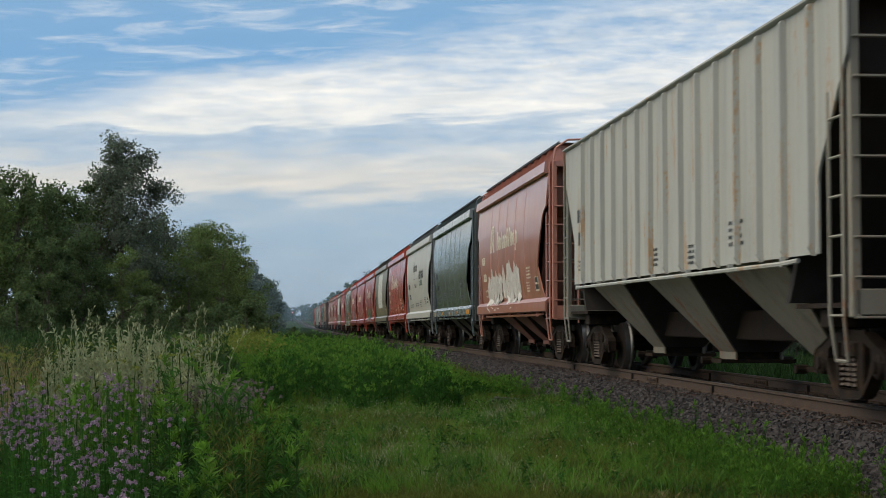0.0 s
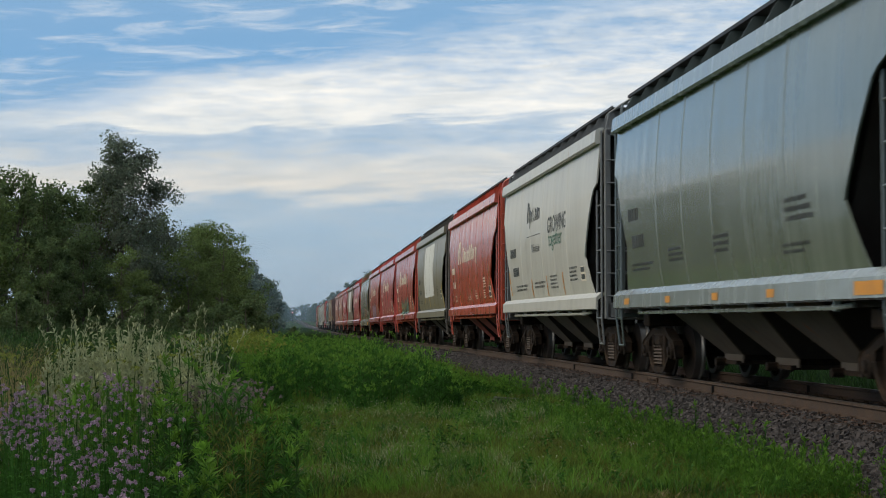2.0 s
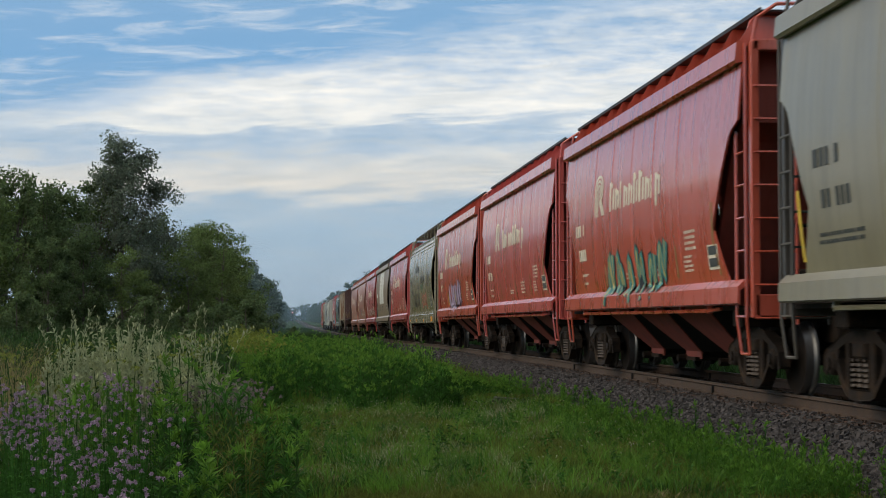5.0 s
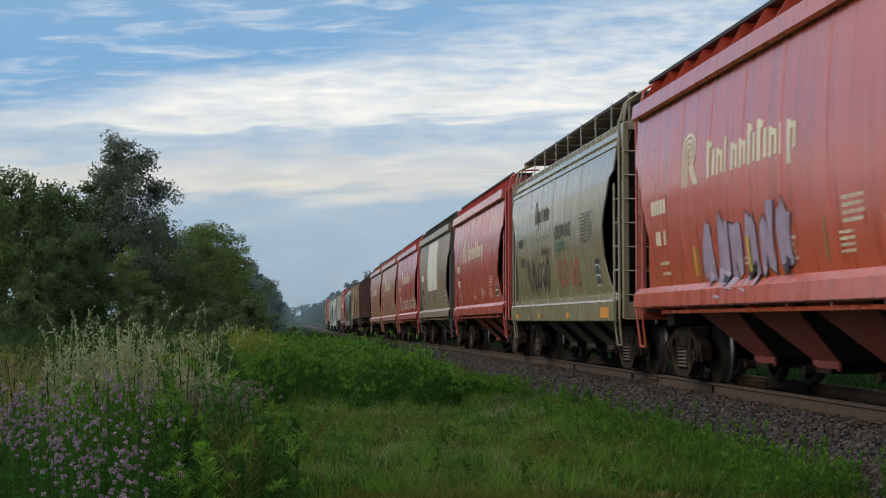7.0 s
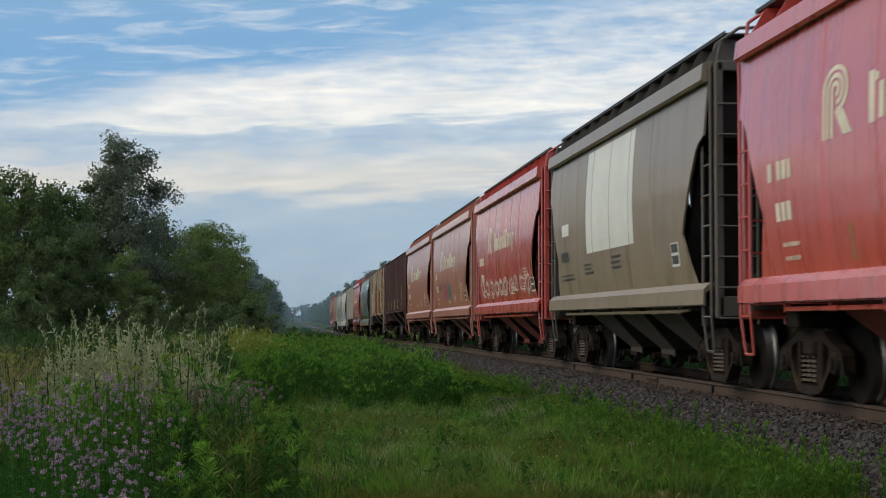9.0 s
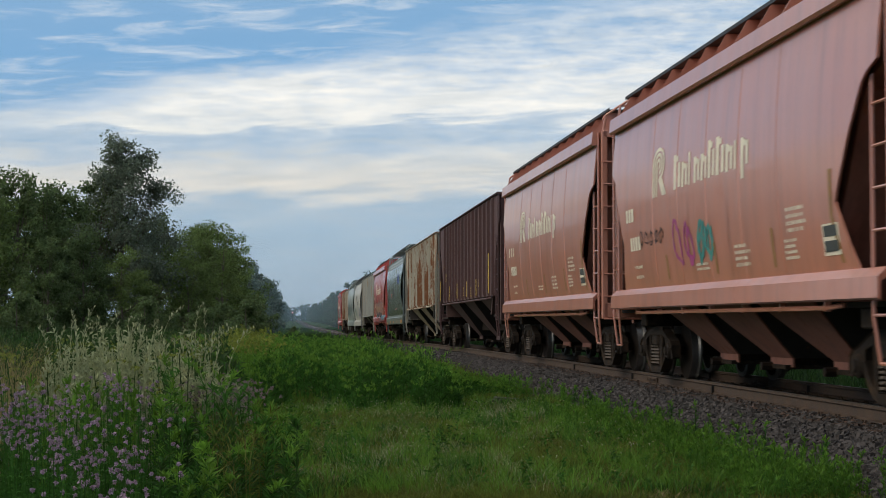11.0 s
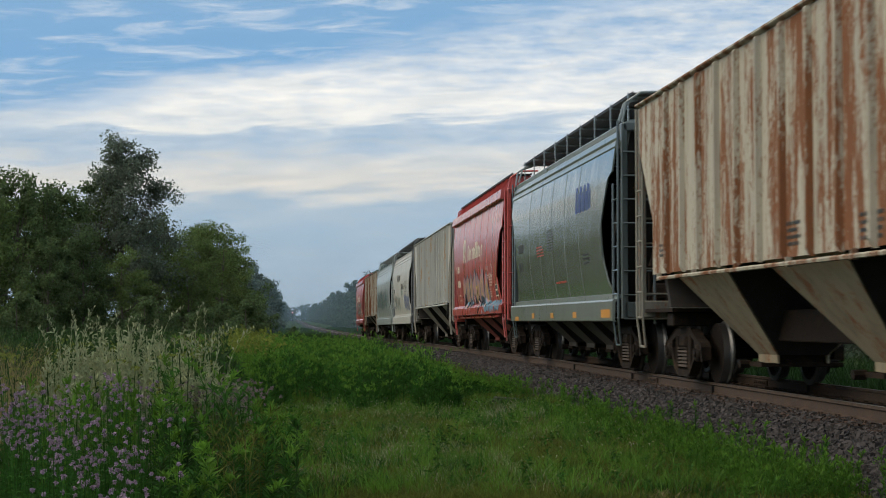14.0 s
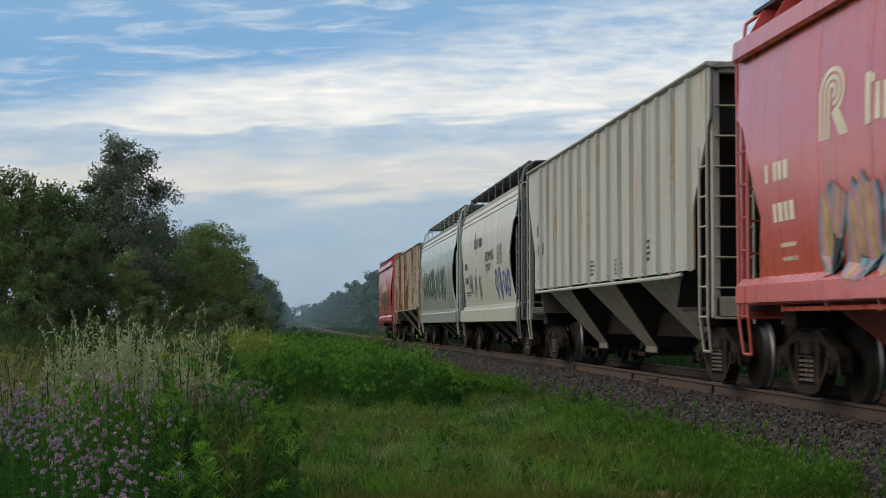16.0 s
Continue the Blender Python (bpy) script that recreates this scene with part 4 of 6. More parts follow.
    tag_wall(c, T, 14.9, 15, 2.5, 5.7, 1.52, 2.45, 5, [("black", 0.06)])
    tag_wall(c, T, 14.9, 16, 6.8, 9.3, 1.5, 2.35, 4, [("red", 0.045)])
    placard(c, T, 14.9, 10.9, 1.6, 0.4, 0.4, CREAM)
    patches(c, T, 14.9, "reflector_tape", AMBER, [(0.6, 1.0, 1.0, 1.12), (4.2, 4.5, 1.0, 1.12), (7.9, 8.2, 1.0, 1.12), (11.6, 12.4, 1.0, 1.2)])
    c = add_car(182.0, 14.7, R, RED_B, "clean bright red covered hopper car with cream wordmark")
    dress_red(c, R, 14.7, 17)
    c = add_car(196.9, 14.9, R, EARTH, "earth-tan covered hopper car with a white repainted panel", roof=TAN_D, under=DIRT_SHADE)
    patches(c, R, 14.9, "paint_patch", CREAM, [(4.0, 8.25, 2.23, 4.15), (1.3, 2.1, 2.68, 2.92)])
    dress_plain(c, R, 14.9, 18, SMALL[1:5], M_INK)
    placard(c, R, 14.9, 10.75, 1.75, 0.5, 0.36, CREAM)
    c = add_car(211.2, 14.3, R, RED_B, "bright red covered hopper car with white scrawls")
    dress_red(c, R, 14.3, 19)
    tag_wall(c, R, 14.3, 20, 1.0, 10.8, 1.55, 2.2, 10, [("white", 0.07)])
    c = add_car(225.9, 14.7, R, PINK, "faded red covered hopper car with small coloured graffiti")
    dress_red(c, R, 14.7, 21)
    tag_wall(c, R, 14.7, 22, 4.2, 5.4, 1.6, 2.5, 2, [("magenta", 0.08)])
    tag_wall(c, R, 14.7, 23, 5.6, 6.4, 1.7, 2.4, 2, [("teal", 0.10)])
    tag_wall(c, R, 14.7, 24, 1.9, 3.6, 2.1, 2.42, 5, [("black", 0.025)])
    c = add_car(240.5, 14.6, R, PINK, "faded red covered hopper car with cream wordmark")
    dress_red(c, R, 14.6, 25)
    c = add_car(259.4, 18.9, B, BROWN, "dark oxide-brown ribbed covered hopper car with yellow tape marks")
    dress_plain(c, B, 18.9, 26, NARROW, YELLOW)
    patches(c, B, 18.9, "reflector_tape", YELLOW, [(u, u + 0.14, 1.75, 2.25) for u in (4.0, 6.7, 9.6, 12.3)] + [(0.7, 0.84, 1.75, 2.5), (15.35, 15.52, 1.75, 2.9)], 0.10)
    c = add_car(277.7, 18.2, B, RUSTY, "cream ribbed covered hopper car heavily streaked with rust", under=RUST_U, roof=RUST_D)
    dress_plain(c, B, 18.2, 27, NARROW[2:], M_INK)
    c = add_car(292.7, 14.9, T, GREEN, "glossy grey-green covered hopper car with blue wordmark bars", sill=SILL_G, roof=SILVER, ends=GREEN_D, under=DIRT_SHADE)
    dress_plain(c, T, 14.9, 28, SMALL[:2] + [(5.6, 2.9, 0.9, 8, 0.045), (9.8, 2.2, 0.8, 3, 0.06)], M_INK)
    bar_word(c, T, 14.9, 9.2, 3.06, [(0.7, 0, 1), (0.7, 0, 1), (0.6, 0, 1), (0.7, 0, 1)], 0.52, SPRAY["blue"], 0.1)
    dress_plain(c, T, 14.9, 281, [(4.1, 2.6, 1.0, 4, 0.05), (6.4, 1.74, 1.4, 1, 0.06)], SPRAY["red"])
    patches(c, T, 14.9, "reflector_tape", AMBER, [(0.5, 1.1, 0.95, 1.05), (3.3, 3.7, 1.0, 1.12), (6.0, 6.4, 1.0, 1.12), (8.8, 9.2, 1.0, 1.12), (11.75, 12.6, 1.0, 1.15)])
    c = add_car(307.4, 14.6, R, RED_B, "bright red covered hopper car with large pastel graffiti")
    dress_red(c, R, 14.6, 29)
    tag_wall(c, R, 14.6, 30, 2.7, 9.4, 1.22, 2.5, 7, [("black", 0.62), ("sky", 0.56), ("rose", 0.42), ("yellow", 0.05)])
    tag_wall(c, R, 14.6, 38, 8.8, 12.1, 1.22, 1.55, 6, [("sky", 0.22)])
    tag_wall(c, R, 14.6, 39, 9.0, 10.6, 2.1, 2.7, 2, [("white", 0.04)])
    patches(c, R, 14.6, "reflector_tape", YELLOW, [(6.6, 6.7, 1.55, 2.05), (9.2, 9.3, 1.55, 2.06)], 0.035)
    c = add_car(325.9, 18.4, B, GREY, "pale grey ribbed covered hopper car with rust at the top chord", under=GREY_U, roof=GREY_B)
    dress_plain(c, B, 18.4, 31, NARROW, M_INK)
    c = add_car(340.8, 14.9, T, WHITE, "white covered hopper car with slogan and teal and blue graffiti", roof=WHITE_D, under=DIRT_SHADE)
    dress_plain(c, T, 14.9, 32, SMALL[:3] + [(9.2, 3.0, 1.3, 9, 0.045)], M_INK)
    bar_word(c, T, 14.9, 3.8, 3.16, AG_MARK, 0.46, M_INK, 0.12)
    put("slogan", word_mesh(T, 14.9, "GROWING", 6.5, 2.68, 0.29, 0.008), M_INK, c)
    put("slogan", word_mesh(T, 14.9, "together", 6.6, 2.42, 0.29), SPRAY["green"], c)
    tag_wall(c, T, 14.9, 33, 2.2, 5.6, 1.5, 2.6, 3, [("teal", 0.2), ("orange", 0.05)])
    tag_wall(c, T, 14.9, 34, 8.6, 11.6, 1.5, 2.5, 4, [("blue", 0.10)])
    c = add_car(357.4, 16.6, T, PALE, "pale grey-green covered hopper car scrawled with dark graffiti", under=DIRT_SHADE)
    tag_wall(c, T, 16.6, 35, 1.5, 11.0, 1.7, 3.2, 9, [("teal", 0.10), ("black", 0.06)])
    c = add_car(375.6, 18.2, B, RUSTY, "rust-streaked brown ribbed covered hopper car", under=GREY_U)
    c = add_car(390.6, 15.0, R, RED_B, "red covered hopper car at the tail of the train")
    dress_red(c, R, 15.0, 36)
    tag_wall(c, R, 15.0, 37, 3.0, 10.0, 1.6, 3.0, 6, [("white", 0.08), ("teal", 0.1)])


build_train()


# ---- ground, track bed, rails ----


def ground_height(x, y):
    h = 0.06 * noise.noise(Vector((x * 0.25, y * 0.25, 0))) + 0.03 * noise.noise(Vector((x * 0.9, y * 0.9, 3)))
    return h + sag(y)


def build_ground():
    xs = [-3000, -900, -300, -120, -60, -40] + [-30 + 1.0 * i for i in range(34)] + [4.2, 4.6, 5.0] + [9.6, 10.5, 12, 14, 18, 25, 40, 80, 200, 600, 3000]
    ys = [-3000, -900, -400, -120, -40, -10] + [1.5 * i for i in range(60)] + [90 + 8 * i for i in range(40)] + [420, 500, 700, 1000, 1600, 2600, 4800]
    verts, faces = [], []
    for y in ys:
        for x in xs:
            flat = 0.0 if -40 < x < 10 else 0.6
            verts.append((x, y, ground_height(x, y) + flat * 0.1 * noise.noise(Vector((x * 0.05, y * 0.05, 7)))))
    n = len(xs)
    for j in range(len(ys) - 1):
        for i in range(n - 1):
            faces.append((j * n + i, j * n + i + 1, (j + 1) * n + i + 1, (j + 1) * n + i))
    g = put("ground", mesh_of("ground", verts, faces, True), M_SOIL)
    tagged(g, "grassy soil beside the railway line", "ground", kind="structure")


BED = [(-2.25, -0.66), (-1.35, -0.22), (1.35, -0.22), (2.25, -0.66)]


def bed_height(dx):
    """Top of the ballast against the rail's height, by distance from the track's middle."""
    return lerp_curve([(-9, -0.7)] + BED + [(9, -0.7)], dx)


def build_track():
    verts, faces = [], []
    ys = [-360, -60] + [2.0 * k for k in range(0, 60)] + [130 + 30 * k for k in range(30)] + [1100, 1400, 2000, 3000]
    for y in ys:
        for dx, z in [(-2.5, -0.8)] + BED + [(2.5, -0.8)]:
            verts.append((TRACK_X + dx + 0.06 * noise.noise(Vector((dx, y * 0.7, 2))), y, RAIL_Z + sag(y) + z + 0.02 * noise.noise(Vector((dx * 2, y, 5)))))
    for j in range(len(ys) - 1):
        for i in range(5):
            faces.append((j * 6 + i, j * 6 + i + 1, j * 6 + 7 + i, j * 6 + 6 + i))
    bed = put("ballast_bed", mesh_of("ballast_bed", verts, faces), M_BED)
    tagged(bed, "near-black crushed-stone railway bed", "track bed", kind="structure")
    # rails, with joint bars and a line of welded lengths
    head = [(-0.036, 0.0), (0.036, 0.0), (0.036, -0.035), (0.009, -0.05), (0.009, -0.15), (0.07, -0.165), (0.07, -0.18), (-0.07, -0.18), (-0.07, -0.165), (-0.009, -0.15), (-0.009, -0.05), (-0.036, -0.035)]
    for s in (-1, 1):
        bm = bmesh.new()
        rings = []
        for y in [-360, 0, 40, 55] + [70 + 10 * k for k in range(30)] + [360 + 40 * k for k in range(20)] + [1400, 3000]:
            rings.append([bm.verts.new((TRACK_X + s * 0.7525 + x, y, RAIL_Z + sag(y) + z)) for x, z in head])
        for a, b in zip(rings, rings[1:]):
            for i in range(12):
                bm.faces.new((a[i], a[(i + 1) % 12], b[(i + 1) % 12], b[i]))
        bm.faces.new(rings[0])
        bm.faces.new(rings[-1][::-1])
        me = bm_mesh("rail", bm)
        me.materials.append(M_RAIL)
        me.materials.append(M_RAILTOP)
        for p in me.polygons:
            if p.normal.z > 0.9 and p.center.z > RAIL_Z + sag(p.center.y) - 0.02:
                p.material_index = 1
        rail = new("rail", me)
        tagged(rail, "rusty brown steel rail with polished head", "rail", "rails of the line")
        for y in ((28.4,) if s < 0 else (26.8,)):
            bm = bmesh.new()
            x = TRACK_X + s * 0.7525
            add_box(bm, x - 0.045, x - 0.011, y - 0.34, y + 0.34, RAIL_Z - 0.15, RAIL_Z - 0.055, 0.008)
            for k in range(6):
                add_tube(bm, (x - 0.075, y - 0.275 + 0.11 * k, RAIL_Z - 0.1), (x - 0.04, y - 0.275 + 0.11 * k, RAIL_Z - 0.1), 0.022, 6)
            put("joint_bar", bm_mesh("joint_bar", bm), M_RAIL, rail)
        for y in (24.3, 30.15, 36.4):
            bm = bmesh.new()
            add_box(bm, TRACK_X + s * 0.7525 - 0.05, TRACK_X + s * 0.7525 - 0.009, y - 0.008, y + 0.008, RAIL_Z - 0.165, RAIL_Z - 0.05)
            put("rail_clip", bm_mesh("rail_clip", bm), M_ROD, rail)
    track = new("sleepers")
    tagged(track, "weathered timber sleepers half buried in ballast", "sleepers", kind="structure")
    bm = bmesh.new()
    add_box(bm, -1.3, 1.3, -0.115, 0.115, -0.18, 0.0, 0.012)
    tie = bm_mesh("tie", bm)
    bm = bmesh.new()
    for s in (-1, 1):
        add_box(bm, s * 0.7525 - 0.18, s * 0.7525 + 0.18, -0.09, 0.09, 0.0, 0.018, 0.004)
        for d in (-0.11, 0.11):
            for e in (-0.05, 0.05):
                add_box(bm, s * 0.7525 + d - 0.014, s * 0.7525 + d + 0.014, e - 0.014, e + 0.014, 0.018, 0.05)
    plate = bm_mesh("tie_plate", bm)
    rng = random.Random(5)
    for k in range(150):
        y = 6 + 0.52 * k
        t = put("tie", tie, M_TIE, track, at=pose(TRACK_X + rng.uniform(-0.03, 0.03), y, RAIL_Z + sag(y) - 0.198 + rng.uniform(-0.008, 0.0), 0, 0, rng.uniform(-1, 1)))
        if k < 110:
            put("tie_plate", plate, M_RAIL, t)
    bm = bmesh.new()
    for k in range(400):
        y = 84 + 0.52 * k
        add_box(bm, TRACK_X - 1.3, TRACK_X + 1.3, y - 0.115, y + 0.115, RAIL_Z + sag(y) - 0.38, RAIL_Z + sag(y) - 0.198)
    far = put("far_ties", bm_mesh("far_ties", bm), M_TIE, track)
    far["kind"] = "stuff"


def build_stones():
    """Crushed stone on the shoulder and between the rails, each piece a small irregular block."""
    rng = np.random.default_rng(4)
    base = np.array([(-1, -1, -1), (1, -1, -1), (1, 1, -1), (-1, 1, -1), (-1, -1, 1), (1, -1, 1), (1, 1, 1), (-1, 1, 1)], float)
    quads = np.array([(0, 3, 2, 1), (4, 5, 6, 7), (0, 1, 5, 4), (1, 2, 6, 5), (2, 3, 7, 6), (3, 0, 4, 7)])

    def batch(name, n, y0, y1, dx0, dx1, size, mat=M_STONE, label="loose grey and brown crushed-stone ballast"):
        u = rng.random(n)
        y = y0 + (y1 - y0) * u ** 1.5
        dx = rng.uniform(dx0, dx1, n)
        z = RAIL_Z + np.interp(dx, [-9] + [p[0] for p in BED] + [9], [-0.7] + [p[1] for p in BED] + [-0.7]) + np.interp(y, [q[0] for q in SAG], [q[1] for q in SAG])
        size_i = size * rng.uniform(0.45, 1.25, n)
        v = base[None] * (1 + rng.uniform(-0.38, 0.38, (n, 8, 3)))
        v *= size_i[:, None, None] * rng.uniform(0.55, 1.1, (n, 1, 3))
        a, b = rng.uniform(0, 6.28, n), rng.uniform(-0.9, 0.9, n)
        ca, sa, cb, sb = np.cos(a), np.sin(a), np.cos(b), np.sin(b)
        x1 = v[..., 0] * cb[:, None] + v[..., 2] * sb[:, None]
        z1 = -v[..., 0] * sb[:, None] + v[..., 2] * cb[:, None]
        x2 = x1 * ca[:, None] - v[..., 1] * sa[:, None]
        y2 = x1 * sa[:, None] + v[..., 1] * ca[:, None]
        p = np.stack([x2 + (TRACK_X + dx)[:, None], y2 + y[:, None], z1 + (z + size_i * 0.25)[:, None]], -1).reshape(-1, 3)
        f = (quads[None] + 8 * np.arange(n)[:, None, None]).reshape(-1, 4)
        ob = put(name, mesh_of(name, p.tolist(), f.tolist()), mat)
        tagged(ob, label, "ballast", kind="stuff")

    batch("ballast_stones", 38000, 12.5, 60, -2.35, -0.82, 0.029)
    batch("ballast_stones", 2200, 25.5, 31.5, -4.0, -2.3, 0.027)
    batch("ballast_stones", 9000, 12.5, 60, -1.32, -0.82, 0.027, M_STONE_R, "rust-stained ballast beside the rail")
    batch("ballast_stones", 7000, 55, 150, -2.35, -0.7, 0.045)
    batch("ballast_stones", 3500, 14, 60, -0.68, 0.68, 0.034)
    batch("ballast_stones", 2000, 14, 60, 0.85, 2.3, 0.034)


build_ground()
build_track()
build_stones()

# ---- plants ----

M_GRASS = surface("fresh_grass", (0.175, 0.225, 0.035), 0.7, 0, 0.4, 0.5, island=0.6, translucent=0.35, second=(0.20, 0.21, 0.055), spec=0.18)
M_WEED = surface("weed_leaf", (0.068, 0.20, 0.03), 0.65, 0, 0.35, 0.8, island=0.65, translucent=0.35, spec=0.18)
M_HERB = surface("deep_green_leaf", (0.055, 0.12, 0.03), 0.6, 0, 0.3, 1.0, island=0.6, translucent=0.3, spec=0.18)
M_YOUNG = surface("light_weed_leaf", (0.10, 0.235, 0.03), 0.6, 0, 0.3, 1.0, island=0.5, translucent=0.4, spec=0.18)
M_BRIGHT = surface("young_leaf", (0.16, 0.33, 0.042), 0.6, 0, 0.3, 1.0, island=0.4, translucent=0.4, spec=0.18)
M_SAGE = surface("silvery_leaf", (0.42, 0.46, 0.26), 0.7, 0, 0.25, 1.5, island=0.4, translucent=0.3, spec=0.18)
M_STRAW = surface("dry_grass", (0.33, 0.28, 0.13), 0.7, 0, 0.3, 1.5, island=0.4, translucent=0.3, spec=0.18)
M_LILAC = surface("lilac_petals", (0.58, 0.42, 0.55), 0.7, 0, 0.3, 3.0, island=0.5, translucent=0.2)
M_YELLOW = surface("goldenrod_buds", (0.25, 0.30, 0.04), 0.8, 0, 0.3, 3.0, island=0.4, translucent=0.2)
M_SEED = surface("seed_fluff", (0.34, 0.26, 0.27), 0.8, 0, 0.3, 3.0, island=0.4, translucent=0.2)
M_LEAF = surface("tree_leaf", (0.19, 0.27, 0.085), 0.5, 0, 0.3, 0.4, island=0.55, translucent=0.5, spec=0.18)
M_LEAF_D = surface("tree_leaf_dark", (0.155, 0.225, 0.09), 0.5, 0, 0.3, 0.4, island=0.55, translucent=0.5, spec=0.18)
M_LEAF_G = surface("tree_leaf_greyish", (0.19, 0.235, 0.17), 0.5, 0, 0.3, 0.4, island=0.5, translucent=0.5, spec=0.18)
M_BARK = surface("bark", (0.12, 0.10, 0.08), 0.9, 0, 0.4, 3, 0.6, 20, stretch=(1, 1, 0.3))
# Leaf green greyed and lightened: distance haze is painted into the colour.
M_LEAF_FAR = surface("haze_pale_leaf", (0.165, 0.22, 0.16), 0.5, 0, 0.3, 0.4, island=0.4, translucent=0.35, spec=0.18)


def blades(n, rng, place, height, width, lean, segs=2):
    """Bent tapering blades: place(n) gives x, y, z, scale arrays."""
    x, y, z, sc = place(n)
    n = len(x)
    h = height * sc * rng.uniform(0.6, 1.15, n)
    w = width * rng.uniform(0.7, 1.3, n)
    a = rng.uniform(0, 2 * np.pi, n)
    b = rng.uniform(0, 2 * np.pi, n)
    bend = lean * rng.uniform(0.3, 1.3, n) * h
    verts = []
    for k in range(segs + 1):
        s = k / segs
        cx = x + bend * s * s * np.cos(a)
        cy = y + bend * s * s * np.sin(a)
        cz = z + h * (s - 0.25 * lean * s * s)
        ww = w * (1 - s) ** 0.7 if k < segs else w * 0.05
        for sg in (-0.5, 0.5):
            verts.append(np.stack([cx + sg * ww * np.cos(b), cy + sg * ww * np.sin(b), cz], -1))
    v = np.stack(verts, 1).reshape(-1, 3)
    m = 2 * (segs + 1)
    f = np.array([(2 * k, 2 * k + 1, 2 * k + 3, 2 * k + 2) for k in range(segs)])
    f = (f[None] + m * np.arange(n)[:, None, None]).reshape(-1, 4)
    return v, f


def leaf_cards(p, d, length, width, rng):
    """One pointed leaf (four corners) at each point p along direction d."""
    n = len(p)
    side = np.cross(d, rng.normal(size=(n, 3)))
    side /= np.linalg.norm(side, axis=1)[:, None] + 1e-9
    L = length * rng.uniform(0.6, 1.2, (n, 1))
    W = width * rng.uniform(0.6, 1.2, (n, 1))
    droop = np.zeros((n, 3))
    droop[:, 2] = -0.18 * np.linalg.norm(d, axis=1)
    v = np.stack([p, p + d * L * 0.45 + side * W * 0.5, p + (d + droop) * L, p + d * L * 0.45 - side * W * 0.5], 1).reshape(-1, 3)
    f = np.arange(4 * n).reshape(-1, 4)
    return v, f


def join(parts):
    vs, fs, o = [], [], 0
    for v, f in parts:
        vs.append(v)
        fs.append(f + o)
        o += len(v)
    return np.concatenate(vs), np.concatenate(fs)


def stuff(name, vf, mat, label, category):
    v, f = vf
    if category:
        v = v + np.stack([0 * v[:, 1], 0 * v[:, 1], np.interp(v[:, 1], [q[0] for q in SAG], [q[1] for q in SAG])], -1)
    me = bpy.data.meshes.new(name)
    me.vertices.add(len(v))
    me.vertices.foreach_set("co", np.ascontiguousarray(v, dtype=np.float32).ravel())
    k = f.shape[1]
    me.loops.add(f.size)
    me.loops.foreach_set("vertex_index", np.ascontiguousarray(f, dtype=np.int32).ravel())
    me.polygons.add(len(f))
    me.polygons.foreach_set("loop_start", np.arange(0, f.size, k, dtype=np.int32))
    me.update(calc_edges=True)
    me.validate()
    ob = put(name, me, mat)
    tagged(ob, label, category, kind="stuff")
    return ob


def stalks(rng, xs, ys, hs, leaves, leaf_len, leaf_w, up=0.5, base=0.1, stem_w=0.008, top_taper=0.5):
    """Upright stems set with narrow leaves all the way up."""
    n = len(xs)
    tilt = rng.normal(0, 0.07, (n, 2))
    parts = []
    v = np.zeros((n, 4, 3))
    for i, (s, sg) in enumerate(((0, -1), (0, 1), (1, 1), (1, -1))):
        v[:, i, 0] = xs + tilt[:, 0] * hs * s + sg * stem_w * (1 - 0.6 * s)
        v[:, i, 1] = ys + tilt[:, 1] * hs * s
        v[:, i, 2] = hs * s
    parts.append((v.reshape(-1, 3), np.arange(4 * n).reshape(-1, 4)))
    s = base + (1 - base) * rng.random((n, leaves))
    p = np.stack([xs[:, None] + tilt[:, :1] * hs[:, None] * s, ys[:, None] + tilt[:, 1:] * hs[:, None] * s, hs[:, None] * s], -1).reshape(-1, 3)
    a = rng.uniform(0, 2 * np.pi, len(p))
    e = up + 0.35 * rng.normal(size=len(p)) + 0.5 * (s.reshape(-1) - 0.5)
    d = np.stack([np.cos(a) * np.cos(e), np.sin(a) * np.cos(e), np.sin(e)], -1)
    scale = (1 - top_taper * s.reshape(-1))[:, None]
    v2, f2 = leaf_cards(p, d * scale, leaf_len, leaf_w, rng)
    parts.append((v2, f2))
    tops = np.stack([xs + tilt[:, 0] * hs, ys + tilt[:, 1] * hs, hs], -1)
    return join(parts), tops


